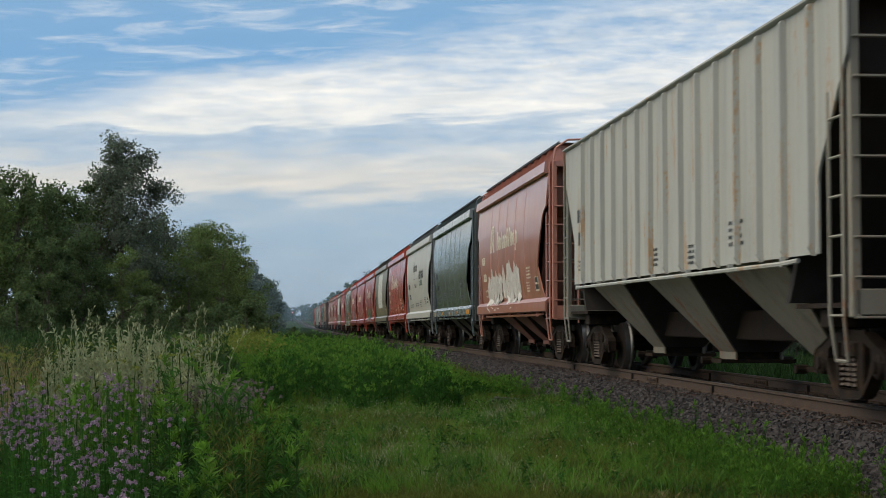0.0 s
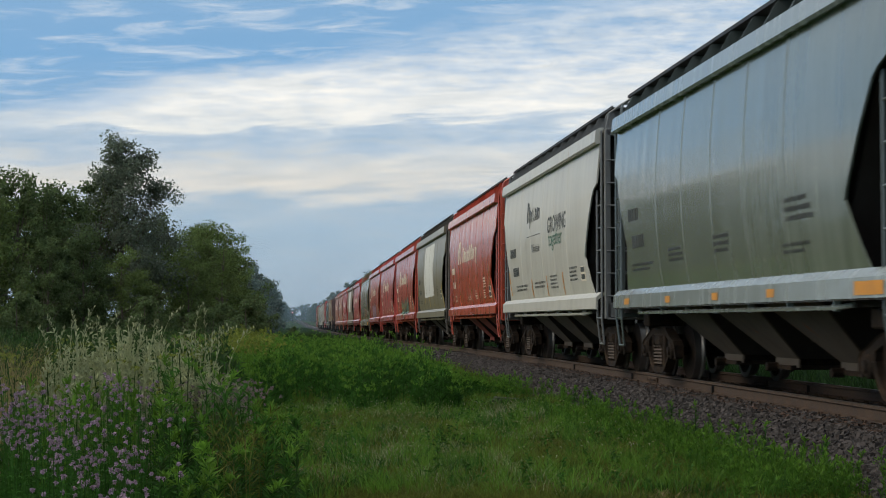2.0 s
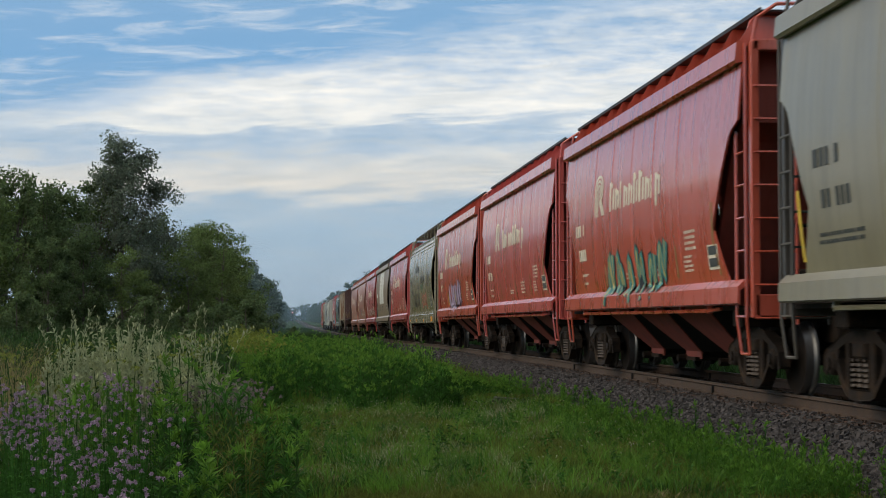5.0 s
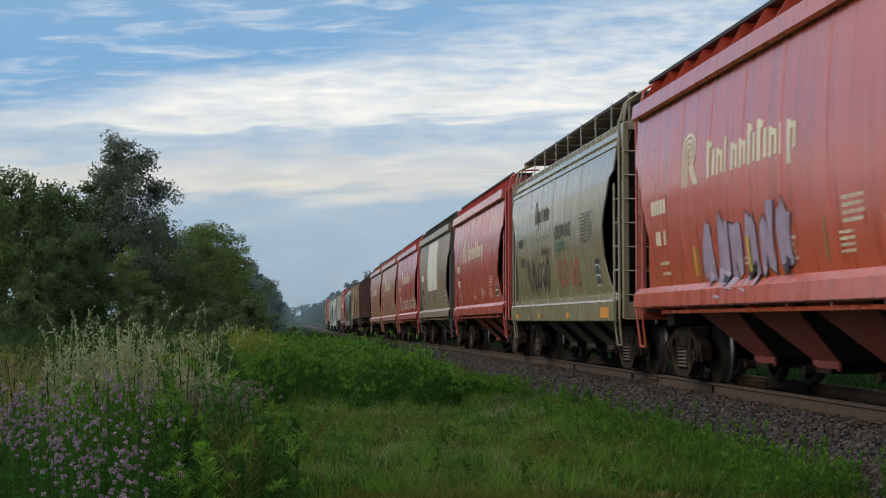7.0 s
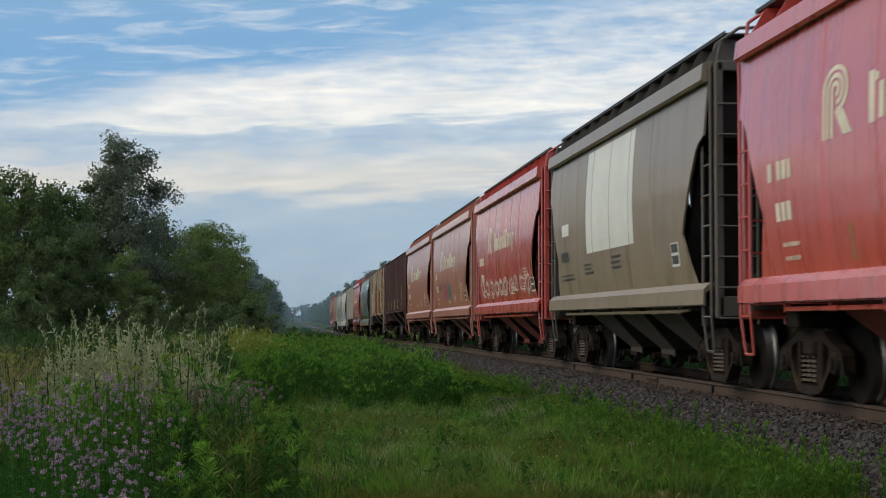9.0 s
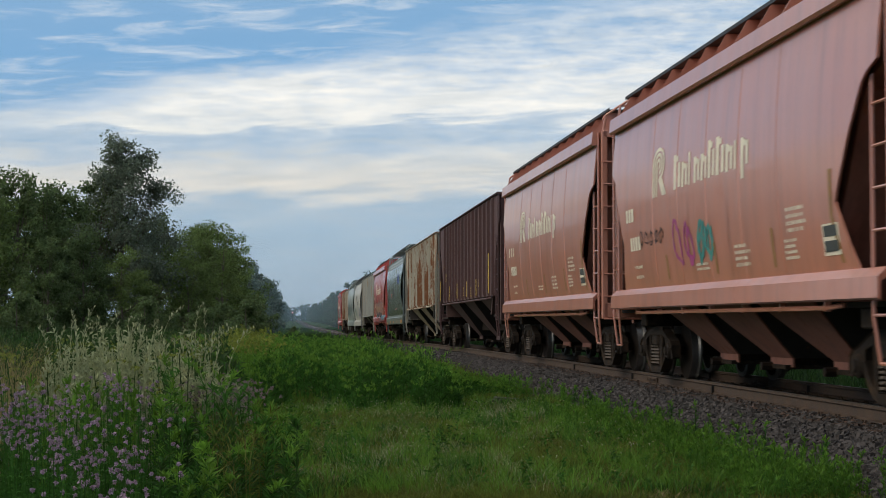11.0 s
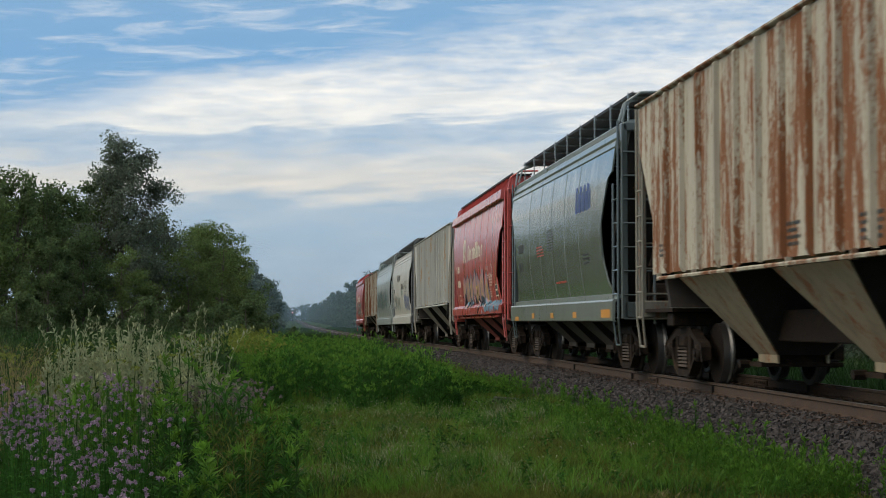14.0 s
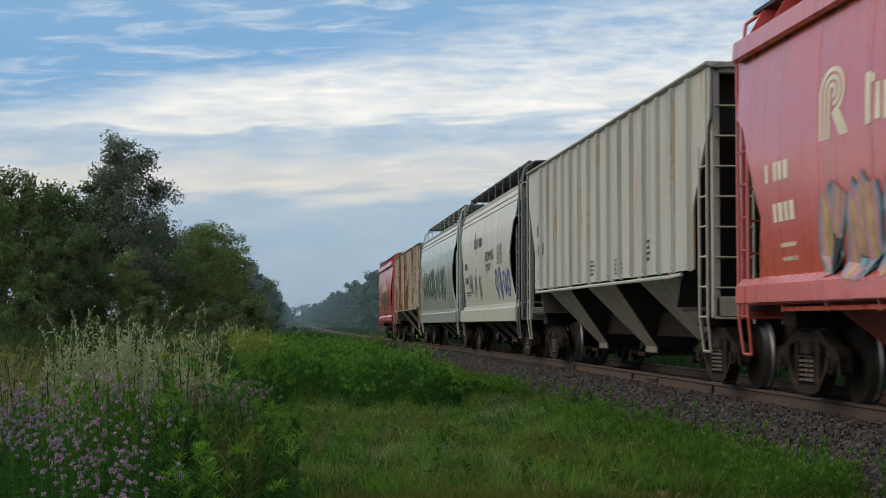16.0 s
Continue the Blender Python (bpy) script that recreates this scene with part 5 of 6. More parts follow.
def nodding(rng, xs, ys, hs, leaves, leaf_len, leaf_w, hook=0.16, stem_w=0.006, up=0.45):
    """Upright stems whose leafy tips bend over; gives the lower leaves with the stems, and the young tips."""
    n = len(xs)
    a = rng.uniform(0, 2 * np.pi, n)
    tilt = rng.normal(0, 0.05, (n, 2))
    reach = hook * hs * rng.uniform(0.2, 1.2, n)

    def along(s, idx):
        bend = np.clip((s - 0.72) / 0.28, 0, 1)
        r = reach[idx] * bend ** 1.6
        x = xs[idx] + tilt[idx, 0] * hs[idx] * s + r * np.cos(a[idx])
        y = ys[idx] + tilt[idx, 1] * hs[idx] * s + r * np.sin(a[idx])
        z = hs[idx] * (s - 0.09 * bend ** 2.2)
        return np.stack([x, y, z], -1)

    idx = np.arange(n)
    steps = (0.0, 0.4, 0.75, 0.88, 1.0)
    parts = []
    for s0, s1 in zip(steps, steps[1:]):
        p, q = along(np.full(n, s0), idx), along(np.full(n, s1), idx)
        w0, w1 = stem_w * (1 - 0.7 * s0), stem_w * (1 - 0.7 * s1)
        off = np.array([1.0, 0.0, 0.0])
        v = np.stack([p - off * w0, p + off * w0, q + off * w1, q - off * w1], 1).reshape(-1, 3)
        parts.append((v, np.arange(4 * n).reshape(-1, 4)))
    idx = np.repeat(idx, leaves)
    s = 0.12 + 0.88 * rng.random(len(idx)) ** 0.8
    p = along(s, idx)
    b = rng.uniform(0, 2 * np.pi, len(idx))
    e = up + 0.3 * rng.normal(size=len(idx)) + 0.5 * (s - 0.5)
    d = np.stack([np.cos(b) * np.cos(e), np.sin(b) * np.cos(e), np.sin(e)], -1) * (1.05 - 0.5 * s)[:, None]
    young = s > 0.82
    parts.append(leaf_cards(p[~young], d[~young], leaf_len, leaf_w, rng))
    return join(parts), leaf_cards(p[young], d[young], leaf_len, leaf_w * 1.15, rng)


def tuft_heads(rng, tops, r, per, size):
    """Small round heads of many petals."""
    p = np.repeat(tops, per, 0)
    d = rng.normal(size=p.shape)
    d[:, 2] += 0.35
    d /= np.linalg.norm(d, axis=1)[:, None]
    return leaf_cards(p, d * r, 1.0, size, rng)


def at_view(px, dist):
    """Ground place at the view's bearing (share of the picture's width, 0 to 1) and distance."""
    tan = 0.0949 + (px - 0.5) * 0.5502
    return tan * dist, dist


def scatter(rng, n, px0, px1, d0, d1, power=1.0):
    px = rng.uniform(px0, px1, n)
    d = d0 + (d1 - d0) * rng.random(n) ** power
    x, y = at_view(px, d)
    return x, y


def bare(x, y):
    """The stony opening in the grass beside the ballast."""
    return (x > 3.3 + 0.3 * np.sin(y * 2.1)) & (x < 4.75) & (y > 25.5) & (y < 31.5)


def build_meadow():
    rng = np.random.default_rng(11)

    def lawn(d0, d1, px0, px1, power):
        def place(n):
            x, y = scatter(rng, n, px0, px1, d0, d1, power)
            keep = (x < 5.15 + 0.25 * np.sin(y * 1.7) + rng.normal(0, 0.12, n)) & (~bare(x, y) | (rng.random(n) < 0.2))
            x, y = x[keep], y[keep]
            patch = 0.75 + 0.45 * np.sin(x * 1.3 + 0.6 * np.sin(y * 0.8)) * np.sin(y * 0.55 + 1.0)
            return x, y, np.zeros(len(x)), patch
        return place

    stuff("grass", blades(85000, rng, lawn(13, 23, 0.27, 1.0, 1.0), 0.15, 0.011, 0.9), M_GRASS, "short fresh green grass beside the track", "grass")
    stuff("grass", blades(50000, rng, lawn(21, 42, 0.25, 0.85, 1.2), 0.18, 0.016, 0.8), M_GRASS, "short fresh green grass beside the track", "grass")
    stuff("grass", blades(20000, rng, lawn(38, 120, 0.2, 0.6, 1.3), 0.4, 0.04, 0.5), M_GRASS, "long green grass along the line", "grass")

    def tufts(n_tufts, d0, d1, px0, px1, spread):
        def place(n):
            cx, cy = scatter(rng, n_tufts, px0, px1, d0, d1)
            k = rng.integers(0, n_tufts, n)
            x, y = cx[k] + rng.normal(0, spread, n), cy[k] + rng.normal(0, spread, n)
            keep = x < 5.0 + 0.3 * np.sin(y * 1.3)
            x, y = x[keep], y[keep]
            return x, y, np.zeros(len(x)), np.full(len(x), 1.0)
        return place

    stuff("grass", blades(20000, rng, tufts(420, 13.5, 32, 0.29, 0.99, 0.10), 0.27, 0.010, 0.7), M_BRIGHT, "taller bright green blades in the grass", "grass")
    stuff("grass", blades(14000, rng, tufts(260, 13.5, 30, 0.31, 0.95, 0.12), 0.24, 0.010, 0.9), M_WEED, "darker tufts in the grass", "grass")
    stuff("grass", blades(3500, rng, tufts(120, 14, 29, 0.33, 0.62, 0.14), 0.22, 0.006, 0.9), M_SAGE, "pale seeding tufts in the grass", "grass")
    stuff("dry_grass", blades(2600, rng, tufts(60, 13.5, 26, 0.33, 0.8, 0.10), 0.16, 0.012, 1.2), M_STRAW, "withered brownish patches in the grass", "grass")
    # pale seed heads and small dark herbs in the lawn
    x, y = scatter(rng, 420, 0.28, 0.75, 14.0, 30.0)
    keep = x < 4.6
    x, y = x[keep], y[keep]
    hs = rng.uniform(0.16, 0.34, len(x))
    vf, tops = stalks(rng, x, y, hs, 3, 0.08, 0.008, 0.9, 0.1, 0.002)
    stuff("grass", vf, M_GRASS, "thin seeding grass stems", "grass")
    stuff("seed_heads", tuft_heads(rng, tops, 0.018, 8, 0.006), M_SAGE, "pale grass seed heads", "grass")
    x, y = scatter(rng, 260, 0.30, 0.95, 14.0, 28.0)
    keep = x < 4.8
    x, y = x[keep], y[keep]
    hs = rng.uniform(0.08, 0.30, len(x))
    vf, tops = stalks(rng, x, y, hs, 30, 0.09, 0.02, 0.3, 0.05, 0.003)
    stuff("weeds", vf, M_WEED, "small broad-leaved weeds in the lawn", "weeds")
    # far side of the track
    def far_side(n):
        y = 12 + 120 * rng.random(n)
        x = 9.6 + 6 * rng.random(n)
        return x, y, np.zeros(n), np.ones(n)
    stuff("grass", blades(16000, rng, far_side, 0.8, 0.05, 0.5), M_HERB, "green grass on the far side of the line", "grass")
    def verge(n):
        y = 70 + 330 * rng.random(n) ** 1.4
        x = rng.uniform(-14, 4.6, n)
        return x, y, np.zeros(n), np.ones(n)
    stuff("grass", blades(26000, rng, verge, 0.9, 0.09, 0.5), M_HERB, "rank green growth along the far verge", "grass")

    def far_verge(n):
        y = 120 + 330 * rng.random(n)
        x = rng.uniform(9.9, 18, n)
        return x, y, np.zeros(n), np.ones(n)
    stuff("grass", blades(14000, rng, far_verge, 0.8, 0.09, 0.5), M_HERB, "rank green growth across the line", "grass")
    # herbs between the shrub and the wood
    n = 1100
    x, y = scatter(rng, n, -0.03, 0.27, 22.0, 80.0, 1.2)
    vf, tops = stalks(rng, x, y, rng.uniform(0.8, 1.35, n), 30, 0.26, 0.04, 0.7)
    stuff("weeds", vf, M_HERB, "rough herbs before the wood", "weeds")
    # tall dense weeds along the bank
    n = 4200
    x, y = scatter(rng, n, 0.20, 0.62, 26.5, 75.0, 1.5)
    keep = (x < 4.4 + rng.normal(0, 0.25, n)) & (x > -6)
    x, y = x[keep], y[keep]
    front = 28.0 + 1.2 * np.sin(x * 1.9 + 0.7) + 1.2 * np.sin(x * 4.3)
    wave = 0.88 + 0.16 * np.sin(x * 2.3 + y * 0.9) * np.sin(y * 0.7 - x)
    hs = rng.uniform(0.8, 1.22, len(x)) * np.clip((4.5 - x) / 2.1, 0.18, 1.0) * np.clip(0.6 + (y - front) / 2.0, 0.55, 1.0) * wave
    keep = (y > front - 0.4 * rng.random(len(y))) & ~bare(x, y)
    x, y, hs = x[keep], y[keep], hs[keep] * rng.uniform(0.8, 1.18, keep.sum())
    vf, tips = nodding(rng, x, y, hs, 52, 0.17, 0.019, 0.34, 0.007, 0.85)
    stuff("weeds", vf, M_WEED, "dense tall green weeds beside the ballast", "weeds")
    stuff("weeds", tips, M_BRIGHT, "pale nodding tips of the tall weeds", "weeds")
    # young shoots at the edge of the ballast
    n = 800
    y = 13 + 25 * rng.random(n) ** 1.3
    x = 4.55 + 0.42 * rng.normal(size=n) + 0.1 * np.sin(y)
    keep = ~bare(x, y)
    x, y = x[keep], y[keep]
    n = len(x)
    hs = rng.uniform(0.14, 0.42, n)
    vf, tips = nodding(rng, x, y, hs, 34, 0.11, 0.013, 0.1, 0.004, 0.95)
    stuff("weeds", vf, M_YOUNG, "feathery young weeds at the ballast's edge", "weeds")
    stuff("weeds", tips, M_BRIGHT, "bright tips of the young weeds", "weeds")
    # a few strong plants rooted in the ballast
    x = np.array([4.75, 4.9, 5.05, 4.6, 4.95, 4.85, 4.7, 5.1])
    y = np.array([20.0, 19.2, 21.8, 24.5, 17.6, 16.2, 26.5, 15.1])
    vf, tips = nodding(rng, x, y, rng.uniform(0.35, 0.6, 8), 90, 0.12, 0.013, 0.1, 0.006, 0.8)
    stuff("tall_weeds", vf, M_WEED, "leafy weeds rooted in the ballast", "weeds")
    stuff("tall_weeds", tips, M_BRIGHT, "fresh tips of the ballast weeds", "weeds")
    # silvery clump
    n = 1100
    cx, cy = at_view(0.155, 14.5)
    spray = rng.integers(0, 64, n)
    sr, sa = np.sqrt(rng.random(64)), rng.uniform(0, 6.28, 64)
    x = cx + 0.95 * sr[spray] * np.cos(sa[spray]) + rng.normal(0, 0.06, n)
    y = cy + 0.9 * sr[spray] * np.sin(sa[spray]) + rng.normal(0, 0.06, n)
    hs = (1.58 - 0.65 * sr[spray] ** 2) * rng.uniform(0.8, 1.04, 64)[spray] * rng.uniform(0.55, 1.0, n)
    vf, tops = stalks(rng, x, y, hs, 70, 0.10, 0.017, 0.75, 0.15, 0.003, 0.2)
    stuff("silvery_shrub", vf, M_SAGE, "feathery silver-green wild shrub in the meadow", "shrub")
    # long seeding stems that lean out of the shrub
    n = 46
    x, y = cx + rng.uniform(-0.75, 0.75, n), cy + rng.uniform(-0.5, 0.5, n)
    vf, tips = nodding(rng, x, y, rng.uniform(1.45, 1.86, n), 46, 0.10, 0.016, 0.14, 0.004, 0.95)
    stuff("silvery_shrub", join([vf, tips]), M_SAGE, "pale seeding stems above the shrub", "shrub")
    # green undergrowth
    n = 1000
    x, y = scatter(rng, n, -0.02, 0.285, 10.0, 22.0)
    hs = np.clip(0.40 + (y - 9) * 0.045, 0, 1.0) * rng.uniform(0.5, 1.1, n)
    vf, tops = stalks(rng, x, y, hs, 40, 0.12, 0.011, 0.95)
    stuff("weeds", vf, M_WEED, "mixed green meadow herbs", "weeds")
    n = 150
    x, y = scatter(rng, n, -0.02, 0.24, 13.0, 22.0)
    hs = rng.uniform(0.85, 1.3, n)
    vf, tops = stalks(rng, x, y, hs, 30, 0.10, 0.016, 0.8)
    stuff("weeds", vf, M_HERB, "leafy stems under the umbels", "weeds")
    flat = np.repeat(tops[:90], 7, 0) + rng.normal(0, 1, (630, 3)) * np.array([0.07, 0.07, 0.012])
    stuff("goldenrod", tuft_heads(rng, flat, 0.028, 9, 0.010), M_YELLOW, "flat yellow-green flower umbels", "flowers")
    # straw-coloured grass
    def straw(n):
        x, y = scatter(rng, n, -0.02, 0.05, 14.0, 22.0)
        return x, y, np.zeros(n), np.ones(n)
    stuff("dry_grass", blades(900, rng, straw, 1.35, 0.010, 0.35, 3), M_STRAW, "tall straw-coloured dry grass", "grass")
    def straw_far(n):
        x, y = scatter(rng, n, 0.19, 0.275, 36.0, 60.0)
        return x, y, np.zeros(n), np.ones(n)
    stuff("dry_grass", blades(1800, rng, straw_far, 1.2, 0.04, 0.35), M_STRAW, "tall straw-coloured dry grass", "grass")
    # lilac flowers in front, in loose drifts
    n = 760
    x, y = scatter(rng, n, -0.02, 0.215, 8.0, 12.2, 0.6)
    drift = np.sin(x * 3.1 + 0.8) * np.sin(y * 1.9 - 0.5) + 0.5 * np.sin(x * 7.0 + y * 3.0)
    px = (x / y - 0.0949) / 0.5502 + 0.5
    keep = (drift + rng.normal(0, 0.45, n) > -0.1) & (px < 0.15 + 0.05 * rng.random(n) + 0.03 * np.sin(y * 5))
    x, y = x[keep], y[keep]
    hs = (0.42 + (y - 7.0) * 0.135) * rng.uniform(0.78, 1.06, len(x))
    vf, tops = stalks(rng, x, y, hs, 22, 0.075, 0.012, 0.45, 0.2, 0.004)
    stuff("wildflower_stems", vf, M_WEED, "thin leafy wildflower stems", "flowers")
    heads = np.concatenate([tops, (tops + rng.normal(0, 0.05, tops.shape) - np.array([0, 0, 0.03]))[::2]])
    stuff("wildflowers", tuft_heads(rng, heads, 0.019, 34, 0.011), M_LILAC, "lilac wildflower heads in bloom", "flowers")
    # yellow-green umbels on the bank
    n = 40
    x, y = scatter(rng, n, 0.255, 0.30, 27.0, 34.0)
    hs = rng.uniform(1.0, 1.35, n)
    vf, tops = stalks(rng, x, y, hs, 26, 0.14, 0.03, 0.5)
    stuff("weeds", vf, M_BRIGHT, "yellow-green flowering weeds", "weeds")
    flat = np.repeat(tops, 16, 0) + rng.normal(0, 1, (16 * len(tops), 3)) * np.array([0.16, 0.16, 0.05])
    stuff("goldenrod", tuft_heads(rng, flat, 0.05, 9, 0.02), M_YELLOW, "yellow-green umbels", "flowers")
    # seedy brown heads between the shrub and the weeds
    n = 60
    x, y = scatter(rng, n, 0.205, 0.30, 13.0, 15.0)
    hs = rng.uniform(0.75, 1.0, n)
    vf, tops = stalks(rng, x, y, hs, 34, 0.10, 0.02, 0.5)
    stuff("weeds", vf, M_WEED, "thistle stems gone to seed", "weeds")
    extra = np.concatenate([tops + rng.normal(0, 0.06, tops.shape) for _ in range(5)])
    stuff("seed_heads", tuft_heads(rng, extra, 0.022, 26, 0.008), M_SEED, "pale brownish thistle seed heads", "flowers")
    # tall spikes with long narrow leaves
    n = 46
    x, y = scatter(rng, n, 0.02, 0.20, 11.2, 14.0)
    hs = (0.50 + (y - 9.0) * 0.12) * rng.uniform(0.85, 1.25, n)
    vf, tips = nodding(rng, x, y, hs, 120, 0.15, 0.015, 0.05, 0.006, 0.9)
    stuff("tall_weeds", join([vf, tips]), M_BRIGHT, "bright green spikes with narrow leaves", "weeds")
    # leafy stalks in the foreground, thinning out towards the grass
    n = 95
    px = 0.185 + 0.15 * rng.random(n) ** 1.5
    d = 8.6 + 4.4 * rng.random(n)
    x, y = at_view(px, d)
    hs = (0.42 + (y - 7.5) * 0.155) * rng.uniform(0.7, 1.12, n) * np.clip(1.35 - (px - 0.185) * 4.2, 0.5, 1.0)
    half = rng.random(n) < 0.55
    for pick, low, high in ((half, M_WEED, M_BRIGHT), (~half, M_HERB, M_WEED)):
        vf, tips = nodding(rng, x[pick], y[pick], hs[pick], 120, 0.15, 0.013, 0.18, 0.006, 0.7)
        stuff("tall_weeds", vf, low, "tall leafy weeds with narrow leaves", "weeds")
        stuff("tall_weeds", tips, high, "bending tips of the tall weeds", "weeds")
    # pale grass panicles among them
    n = 40
    x, y = scatter(rng, n, 0.24, 0.30, 9.5, 12.5)
    vf, tips = nodding(rng, x, y, rng.uniform(0.7, 1.05, n), 14, 0.18, 0.008, 0.3, 0.003, 0.8)
    stuff("grass", join([vf, tips]), M_GRASS, "bending grass stems", "grass")


build_meadow()


def crown_mesh(seed, height, radius, clumps, leaves, leaf, low=0.25, shape=1.0):
    """Leaf clumps along hidden boughs: uneven outline with gaps."""
    rng = np.random.default_rng(seed)
    limbs = max(9, clumps // 6)
    hs = low + (1 - low) * (np.arange(limbs) + rng.random(limbs)) / limbs
    az = rng.uniform(0, 2 * np.pi, limbs) + np.arange(limbs) * 2.4
    reach = radius * np.sin(np.pi * np.clip(0.14 + 0.84 * hs, 0, 1)) ** shape * rng.uniform(0.72, 1.1, limbs)
    k = rng.integers(0, limbs, clumps)
    s = rng.random(clumps) ** 0.6
    jit = rng.normal(0, 0.085, (clumps, 3)) * radius
    c = np.stack([reach[k] * s * np.cos(az[k]), reach[k] * s * np.sin(az[k]), height * (hs[k] - 0.10 + 0.12 * s)], -1) + jit
    c[:, 2] = np.maximum(c[:, 2], 0.15 * radius)
    size = radius * rng.uniform(0.09, 0.2, clumps)
    p = np.repeat(c, leaves, 0)
    g = rng.normal(size=p.shape)
    g /= np.linalg.norm(g, axis=1)[:, None]
    p = p + g * (np.repeat(size, leaves) * rng.random(len(p)) ** 0.5)[:, None] * np.array([1, 1, 0.7])
    d = g + rng.normal(0, 0.6, p.shape)
    d /= np.linalg.norm(d, axis=1)[:, None]
    return leaf_cards(p, d, leaf, leaf * 0.75, rng), c


def trunk_mesh(name, seed, height, radius, clumps):
    rng = random.Random(seed)
    bm = bmesh.new()
    r0 = 0.018 * height
    pts, x, y = [], 0.0, 0.0
    for k in range(8):
        pts.append(Vector((x, y, height * 0.86 * k / 7)))
        x += rng.uniform(-0.03, 0.03) * height * 0.35
        y += rng.uniform(-0.03, 0.03) * height * 0.35
    n = 8
    rings = []
    for k, p in enumerate(pts):
        r = r0 * (1 - 0.86 * k / 7) * (1.35 if k == 0 else 1)
        rings.append([bm.verts.new(p + Vector((r * math.cos(2 * math.pi * i / n), r * math.sin(2 * math.pi * i / n), 0))) for i in range(n)])
    for a, b in zip(rings, rings[1:]):
        for i in range(n):
            bm.faces.new((a[i], a[(i + 1) % n], b[(i + 1) % n], b[i]))
    for c in list(clumps)[::3]:
        base = pts[min(7, max(1, int(7 * (c[2] / height) * 0.8)))]
        add_tube(bm, base, Vector(c), r0 * 0.07, 4)
    return bm_mesh(name, bm)


def tree_kind(seed, height, radius, clumps, leaves, leaf, mat, label, low=0.25, shape=1.0):
    (v, f), c = crown_mesh(seed, height, radius, clumps, leaves, leaf, low, shape)
    tree = new("tree")
    tagged(tree, label, "tree", "trees along the line")
    put("trunk", trunk_mesh("trunk", seed, height, radius, c), M_BARK, tree)
    ob = stuff("crown", (v, f), mat, "", "")
    ob.parent = tree
    del ob["kind"]
    return tree


def build_trees():
    kinds = [
        tree_kind(21, 13.8, 4.9, 340, 72, 0.20, M_LEAF_G, "tall grey-green poplar with an open crown", 0.30, 0.85),
        tree_kind(2, 10.5, 4.2, 270, 66, 0.22, M_LEAF, "broad green tree at the wood's edge", 0.05, 0.7),
        tree_kind(3, 11.5, 3.2, 230, 66, 0.22, M_LEAF_D, "dark leafy tree in the wood", 0.05, 0.7),
        tree_kind(4, 9.6, 4.0, 150, 60, 0.20, M_LEAF, "rounded green tree with light gaps", 0.10, 0.7),
        tree_kind(5, 13.0, 4.4, 150, 30, 0.55, M_LEAF_FAR, "tall tree of the far wood, leaf colour paled for haze", 0.0, 0.6),
        tree_kind(6, 3.2, 1.9, 60, 40, 0.18, M_LEAF_D, "low dark bush at the wood's edge", 0.0, 0.6),
    ]
    kinds[0].matrix_basis = pose(*at_view(0.142, 112), 0)
    rng = random.Random(3)

    def plant(k, px, dist, size=1.0):
        x, y = at_view(px, dist)
        copy = copy_thing(kinds[k], pose(x, y, sag(y) - 0.1, 0, 0, rng.uniform(0, 360)))
        copy.scale = (size, size, size * rng.uniform(0.95, 1.05))
        return copy

    placed = [(3, 0.250, 116, 0.86), (1, 0.225, 122, 0.72), (2, 0.055, 98, 0.86), (2, 0.03, 96, 0.86), (2, 0.075, 104, 0.92), (1, -0.02, 92, 0.9), (2, 0.10, 96, 0.60), (2, 0.18, 120, 0.85), (3, 0.215, 110, 0.62),
              (3, 0.14, 100, 0.62), (2, 0.06, 88, 0.55), (2, 0.0, 110, 1.0), (3, 0.250, 128, 0.78), (2, 0.10, 126, 0.9), (2, 0.05, 130, 1.0), (1, 0.235, 140, 0.9),
              (4, 0.297, 215, 0.62), (4, 0.283, 200, 0.58), (4, 0.300, 270, 0.70), (3, 0.250, 150, 0.70), (4, 0.255, 170, 0.7), (2, 0.16, 140, 0.9), (1, 0.21, 132, 0.85)]
    for row in placed:
        plant(*row)
    kinds[1].matrix_basis = pose(*at_view(0.232, 150), -0.3)
    kinds[2].matrix_basis = pose(*at_view(0.12, 112), -0.1)
    kinds[3].matrix_basis = pose(*at_view(0.240, 165), -0.4)
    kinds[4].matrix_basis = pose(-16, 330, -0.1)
    kinds[5].matrix_basis = pose(*at_view(0.275, 100), -0.1)
    for k in range(26):
        plant(5, rng.uniform(-0.02, 0.285), rng.uniform(80, 110), rng.uniform(0.6, 1.0))
    plant(5, 0.333, 190, 0.5)
    plant(5, 0.337, 205, 0.35)
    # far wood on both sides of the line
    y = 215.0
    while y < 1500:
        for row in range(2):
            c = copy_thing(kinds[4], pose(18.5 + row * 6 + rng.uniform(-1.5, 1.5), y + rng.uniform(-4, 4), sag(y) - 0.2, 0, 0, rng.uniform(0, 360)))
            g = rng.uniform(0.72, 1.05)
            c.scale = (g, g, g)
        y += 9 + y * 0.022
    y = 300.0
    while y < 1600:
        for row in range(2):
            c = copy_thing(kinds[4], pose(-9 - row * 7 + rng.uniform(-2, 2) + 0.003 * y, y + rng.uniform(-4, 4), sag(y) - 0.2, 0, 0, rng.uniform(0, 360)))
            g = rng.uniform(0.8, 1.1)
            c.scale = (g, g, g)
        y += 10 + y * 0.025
    # unseen trees added behind the train, to block sky light from under the cars
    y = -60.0
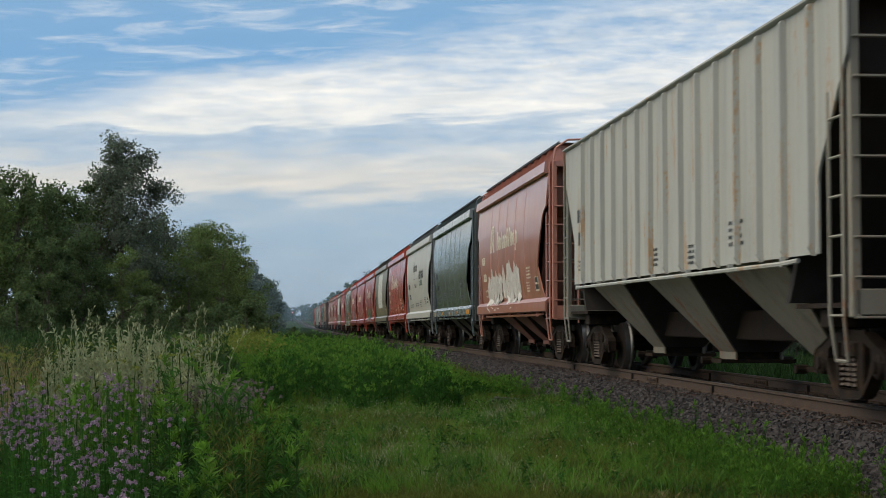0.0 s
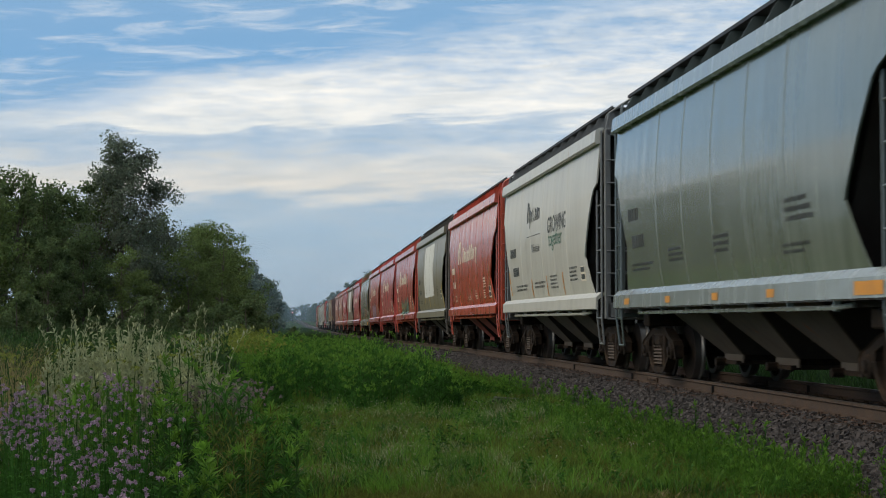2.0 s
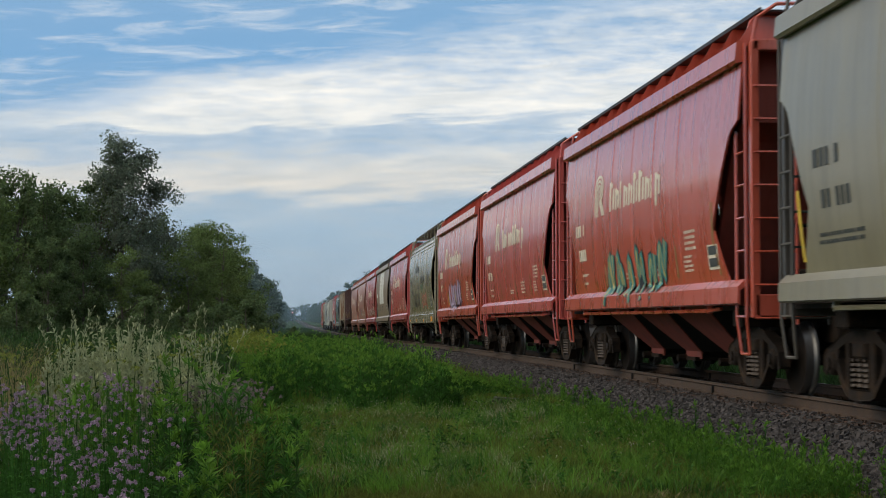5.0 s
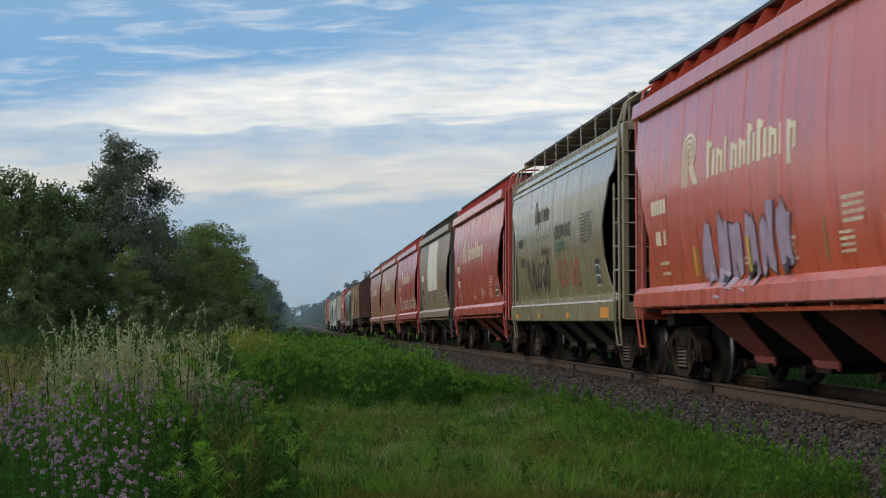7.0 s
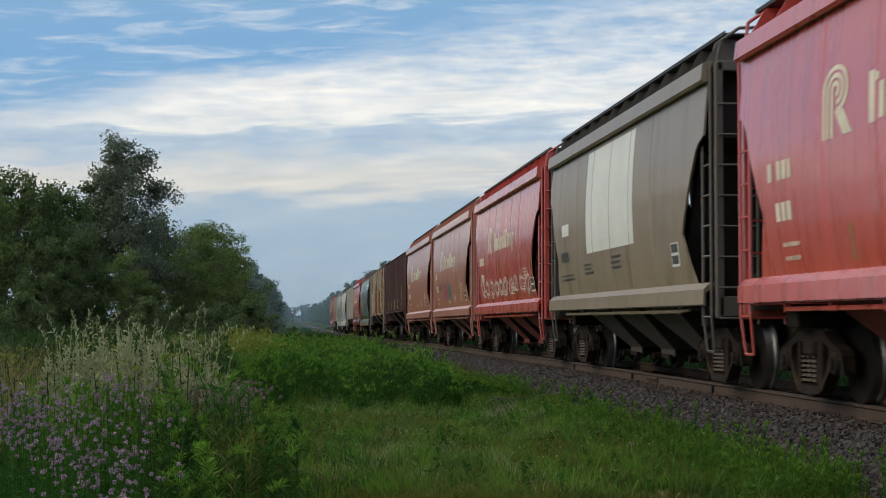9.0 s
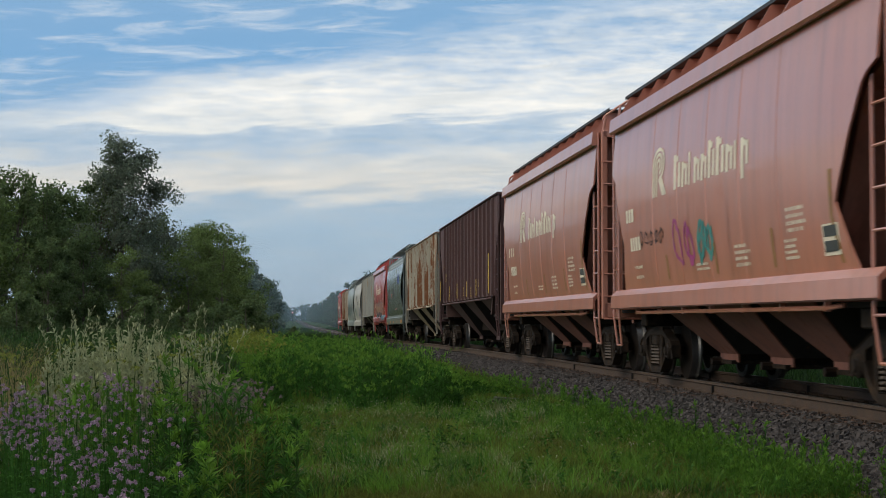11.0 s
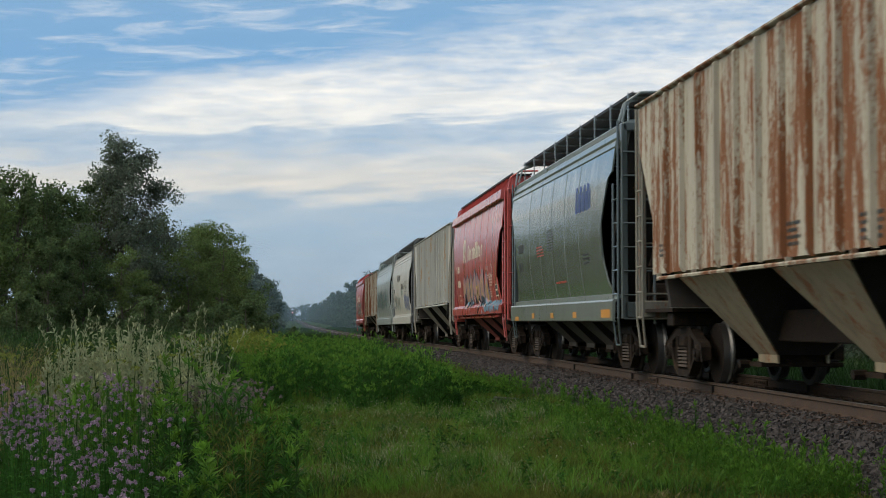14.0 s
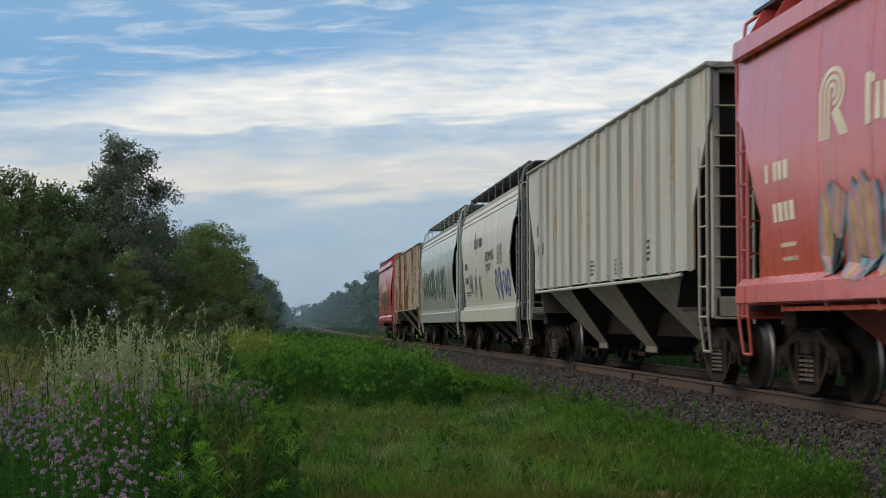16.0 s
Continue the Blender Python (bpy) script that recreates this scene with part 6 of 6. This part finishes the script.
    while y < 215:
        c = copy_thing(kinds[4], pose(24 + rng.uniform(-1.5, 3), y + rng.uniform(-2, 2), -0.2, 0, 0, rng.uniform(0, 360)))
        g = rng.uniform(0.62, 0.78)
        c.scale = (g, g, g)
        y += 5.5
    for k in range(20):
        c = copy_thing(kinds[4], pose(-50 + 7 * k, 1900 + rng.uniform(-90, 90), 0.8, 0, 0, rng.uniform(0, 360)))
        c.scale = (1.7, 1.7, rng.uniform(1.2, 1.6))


build_trees()

# ---- flat bluish sheets standing in for mist and distance haze on the far line ----


def build_haze_sheets():
    m = bpy.data.materials.new("haze_sheet")
    t = nodes_of(m)
    co = t.nodes.new("ShaderNodeTexCoord")
    sep = t.nodes.new("ShaderNodeSeparateXYZ")
    t.links.new(co.outputs["Object"], sep.inputs[0])
    drift = node(t, "ShaderNodeTexNoise", Scale=0.06, Detail=3.0, Roughness=0.5)
    t.links.new(co.outputs["Object"], drift.inputs["Vector"])
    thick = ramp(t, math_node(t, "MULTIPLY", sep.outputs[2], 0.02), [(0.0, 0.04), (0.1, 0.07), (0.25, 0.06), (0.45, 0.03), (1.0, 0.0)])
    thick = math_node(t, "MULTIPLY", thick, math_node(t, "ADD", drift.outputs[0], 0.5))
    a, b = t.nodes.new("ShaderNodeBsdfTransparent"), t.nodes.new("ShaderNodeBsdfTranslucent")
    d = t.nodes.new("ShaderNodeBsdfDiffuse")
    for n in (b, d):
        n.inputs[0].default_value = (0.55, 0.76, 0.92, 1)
    both, mx = t.nodes.new("ShaderNodeMixShader"), t.nodes.new("ShaderNodeMixShader")
    t.links.new(b.outputs[0], both.inputs[1])
    t.links.new(d.outputs[0], both.inputs[2])
    t.links.new(thick, mx.inputs[0])
    t.links.new(a.outputs[0], mx.inputs[1])
    t.links.new(both.outputs[0], mx.inputs[2])
    out = t.nodes.new("ShaderNodeOutputMaterial")
    t.links.new(mx.outputs[0], out.inputs[0])
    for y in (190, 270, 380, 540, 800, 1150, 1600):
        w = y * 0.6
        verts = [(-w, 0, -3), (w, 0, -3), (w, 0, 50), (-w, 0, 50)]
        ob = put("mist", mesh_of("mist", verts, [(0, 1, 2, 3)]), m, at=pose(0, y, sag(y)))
        tagged(ob, "flat bluish sheet standing in for mist and distance haze", "mist", kind="stuff")


build_haze_sheets()

# ---- signal far down the line ----


def build_signal():
    s = new("signal")
    y = 900.0
    tagged(s, "red railway signal light on a mast", "signal")
    s.matrix_basis = pose(1.4, y, 0.1)
    bm = bmesh.new()
    add_tube(bm, (0, 0, 0), (0, 0, 6.2), 0.09, 8)
    put("mast", bm_mesh("mast", bm), M_ROD, s)
    bm = bmesh.new()
    add_box(bm, -0.35, 0.35, -0.1, 0.15, 5.3, 6.5, 0.05)
    put("head", bm_mesh("head", bm), M_ROD, s)
    lamp = bpy.data.materials.new("red_lamp")
    t = nodes_of(lamp)
    e = t.nodes.new("ShaderNodeEmission")
    e.inputs[0].default_value, e.inputs[1].default_value = (1.0, 0.06, 0.05, 1), 30.0
    o = t.nodes.new("ShaderNodeOutputMaterial")
    t.links.new(e.outputs[0], o.inputs[0])
    bm = bmesh.new()
    add_tube(bm, (0, -0.16, 5.9), (0, -0.11, 5.9), 0.22, 12)
    put("lens", bm_mesh("lens", bm), lamp, s, "glowing red lens")


build_signal()


def build_debris():
    """A broken piece of sleeper and a few pale rocks where the ballast meets the grass."""
    rng = random.Random(8)
    bm = bmesh.new()
    add_box(bm, -0.22, 0.22, -0.10, 0.10, 0.0, 0.10, 0.02)
    for v in bm.verts:
        v.co += Vector((rng.uniform(-0.03, 0.03), rng.uniform(-0.03, 0.03), rng.uniform(-0.015, 0.02)))
    d = put("broken_tie", bm_mesh("broken_tie", bm), M_TIE, at=pose(3.95, 29.4, 0.04, 0, 4, 12))
    tagged(d, "dark broken end of an old sleeper in the grass", "debris")
    for k in range(9):
        bm = bmesh.new()
        bmesh.ops.create_icosphere(bm, subdivisions=2, radius=1.0)
        for v in bm.verts:
            v.co *= 1 + 0.35 * noise.noise(v.co * 1.3 + Vector((k * 5, 0, 0)))
        s = rng.uniform(0.05, 0.11)
        r = put("rock", bm_mesh("rock", bm), M_ROCK, at=pose(4.2 + rng.uniform(-0.5, 0.9), 22 + rng.uniform(-4, 8), 0.03, 0, 0, rng.uniform(0, 360)) @ Matrix.Diagonal((s, s * 0.8, s * 0.55, 1)))
        tagged(r, "pale grey rock lying at the ballast's edge", "rock", "rocks at the ballast's edge")


M_ROCK = surface("pale_rock", (0.34, 0.32, 0.29), 0.9, 0, 0.3, 3, 0.4, 12)
build_debris()


def motions():
    for car, near in CARS:
        rows = []
        for k in range(33):
            t = 0.5 * k
            y = near - SPEED * t
            a, b = sag(y + 2.0), sag(y + 13.0)
            tilt = math.degrees(math.atan2(b - a, 11.0))
            rows.append((t, pose(TRACK_X, y, RAIL_Z + a - 2.0 * (b - a) / 11.0, tilt, 0, 0)))
        walk(car, rows)
    # wheels roll without slipping; alike wheelsets share one set of keys
    turn = math.degrees(SPEED / FPS / 0.457)
    for side, sets in WHEELSETS.items():
        rows = []
        for k in range(481):
            rows.append((k / FPS, pose(0, side * 0.89, 0.457, turn * k, 0, 0)))
        walk(sets[0], rows)
        keys = sets[0].animation_data
        for other in sets[1:]:
            other.rotation_mode = "QUATERNION"
            data = other.animation_data_create()
            data.action = keys.action
            data.action_slot = keys.action_slot


motions()
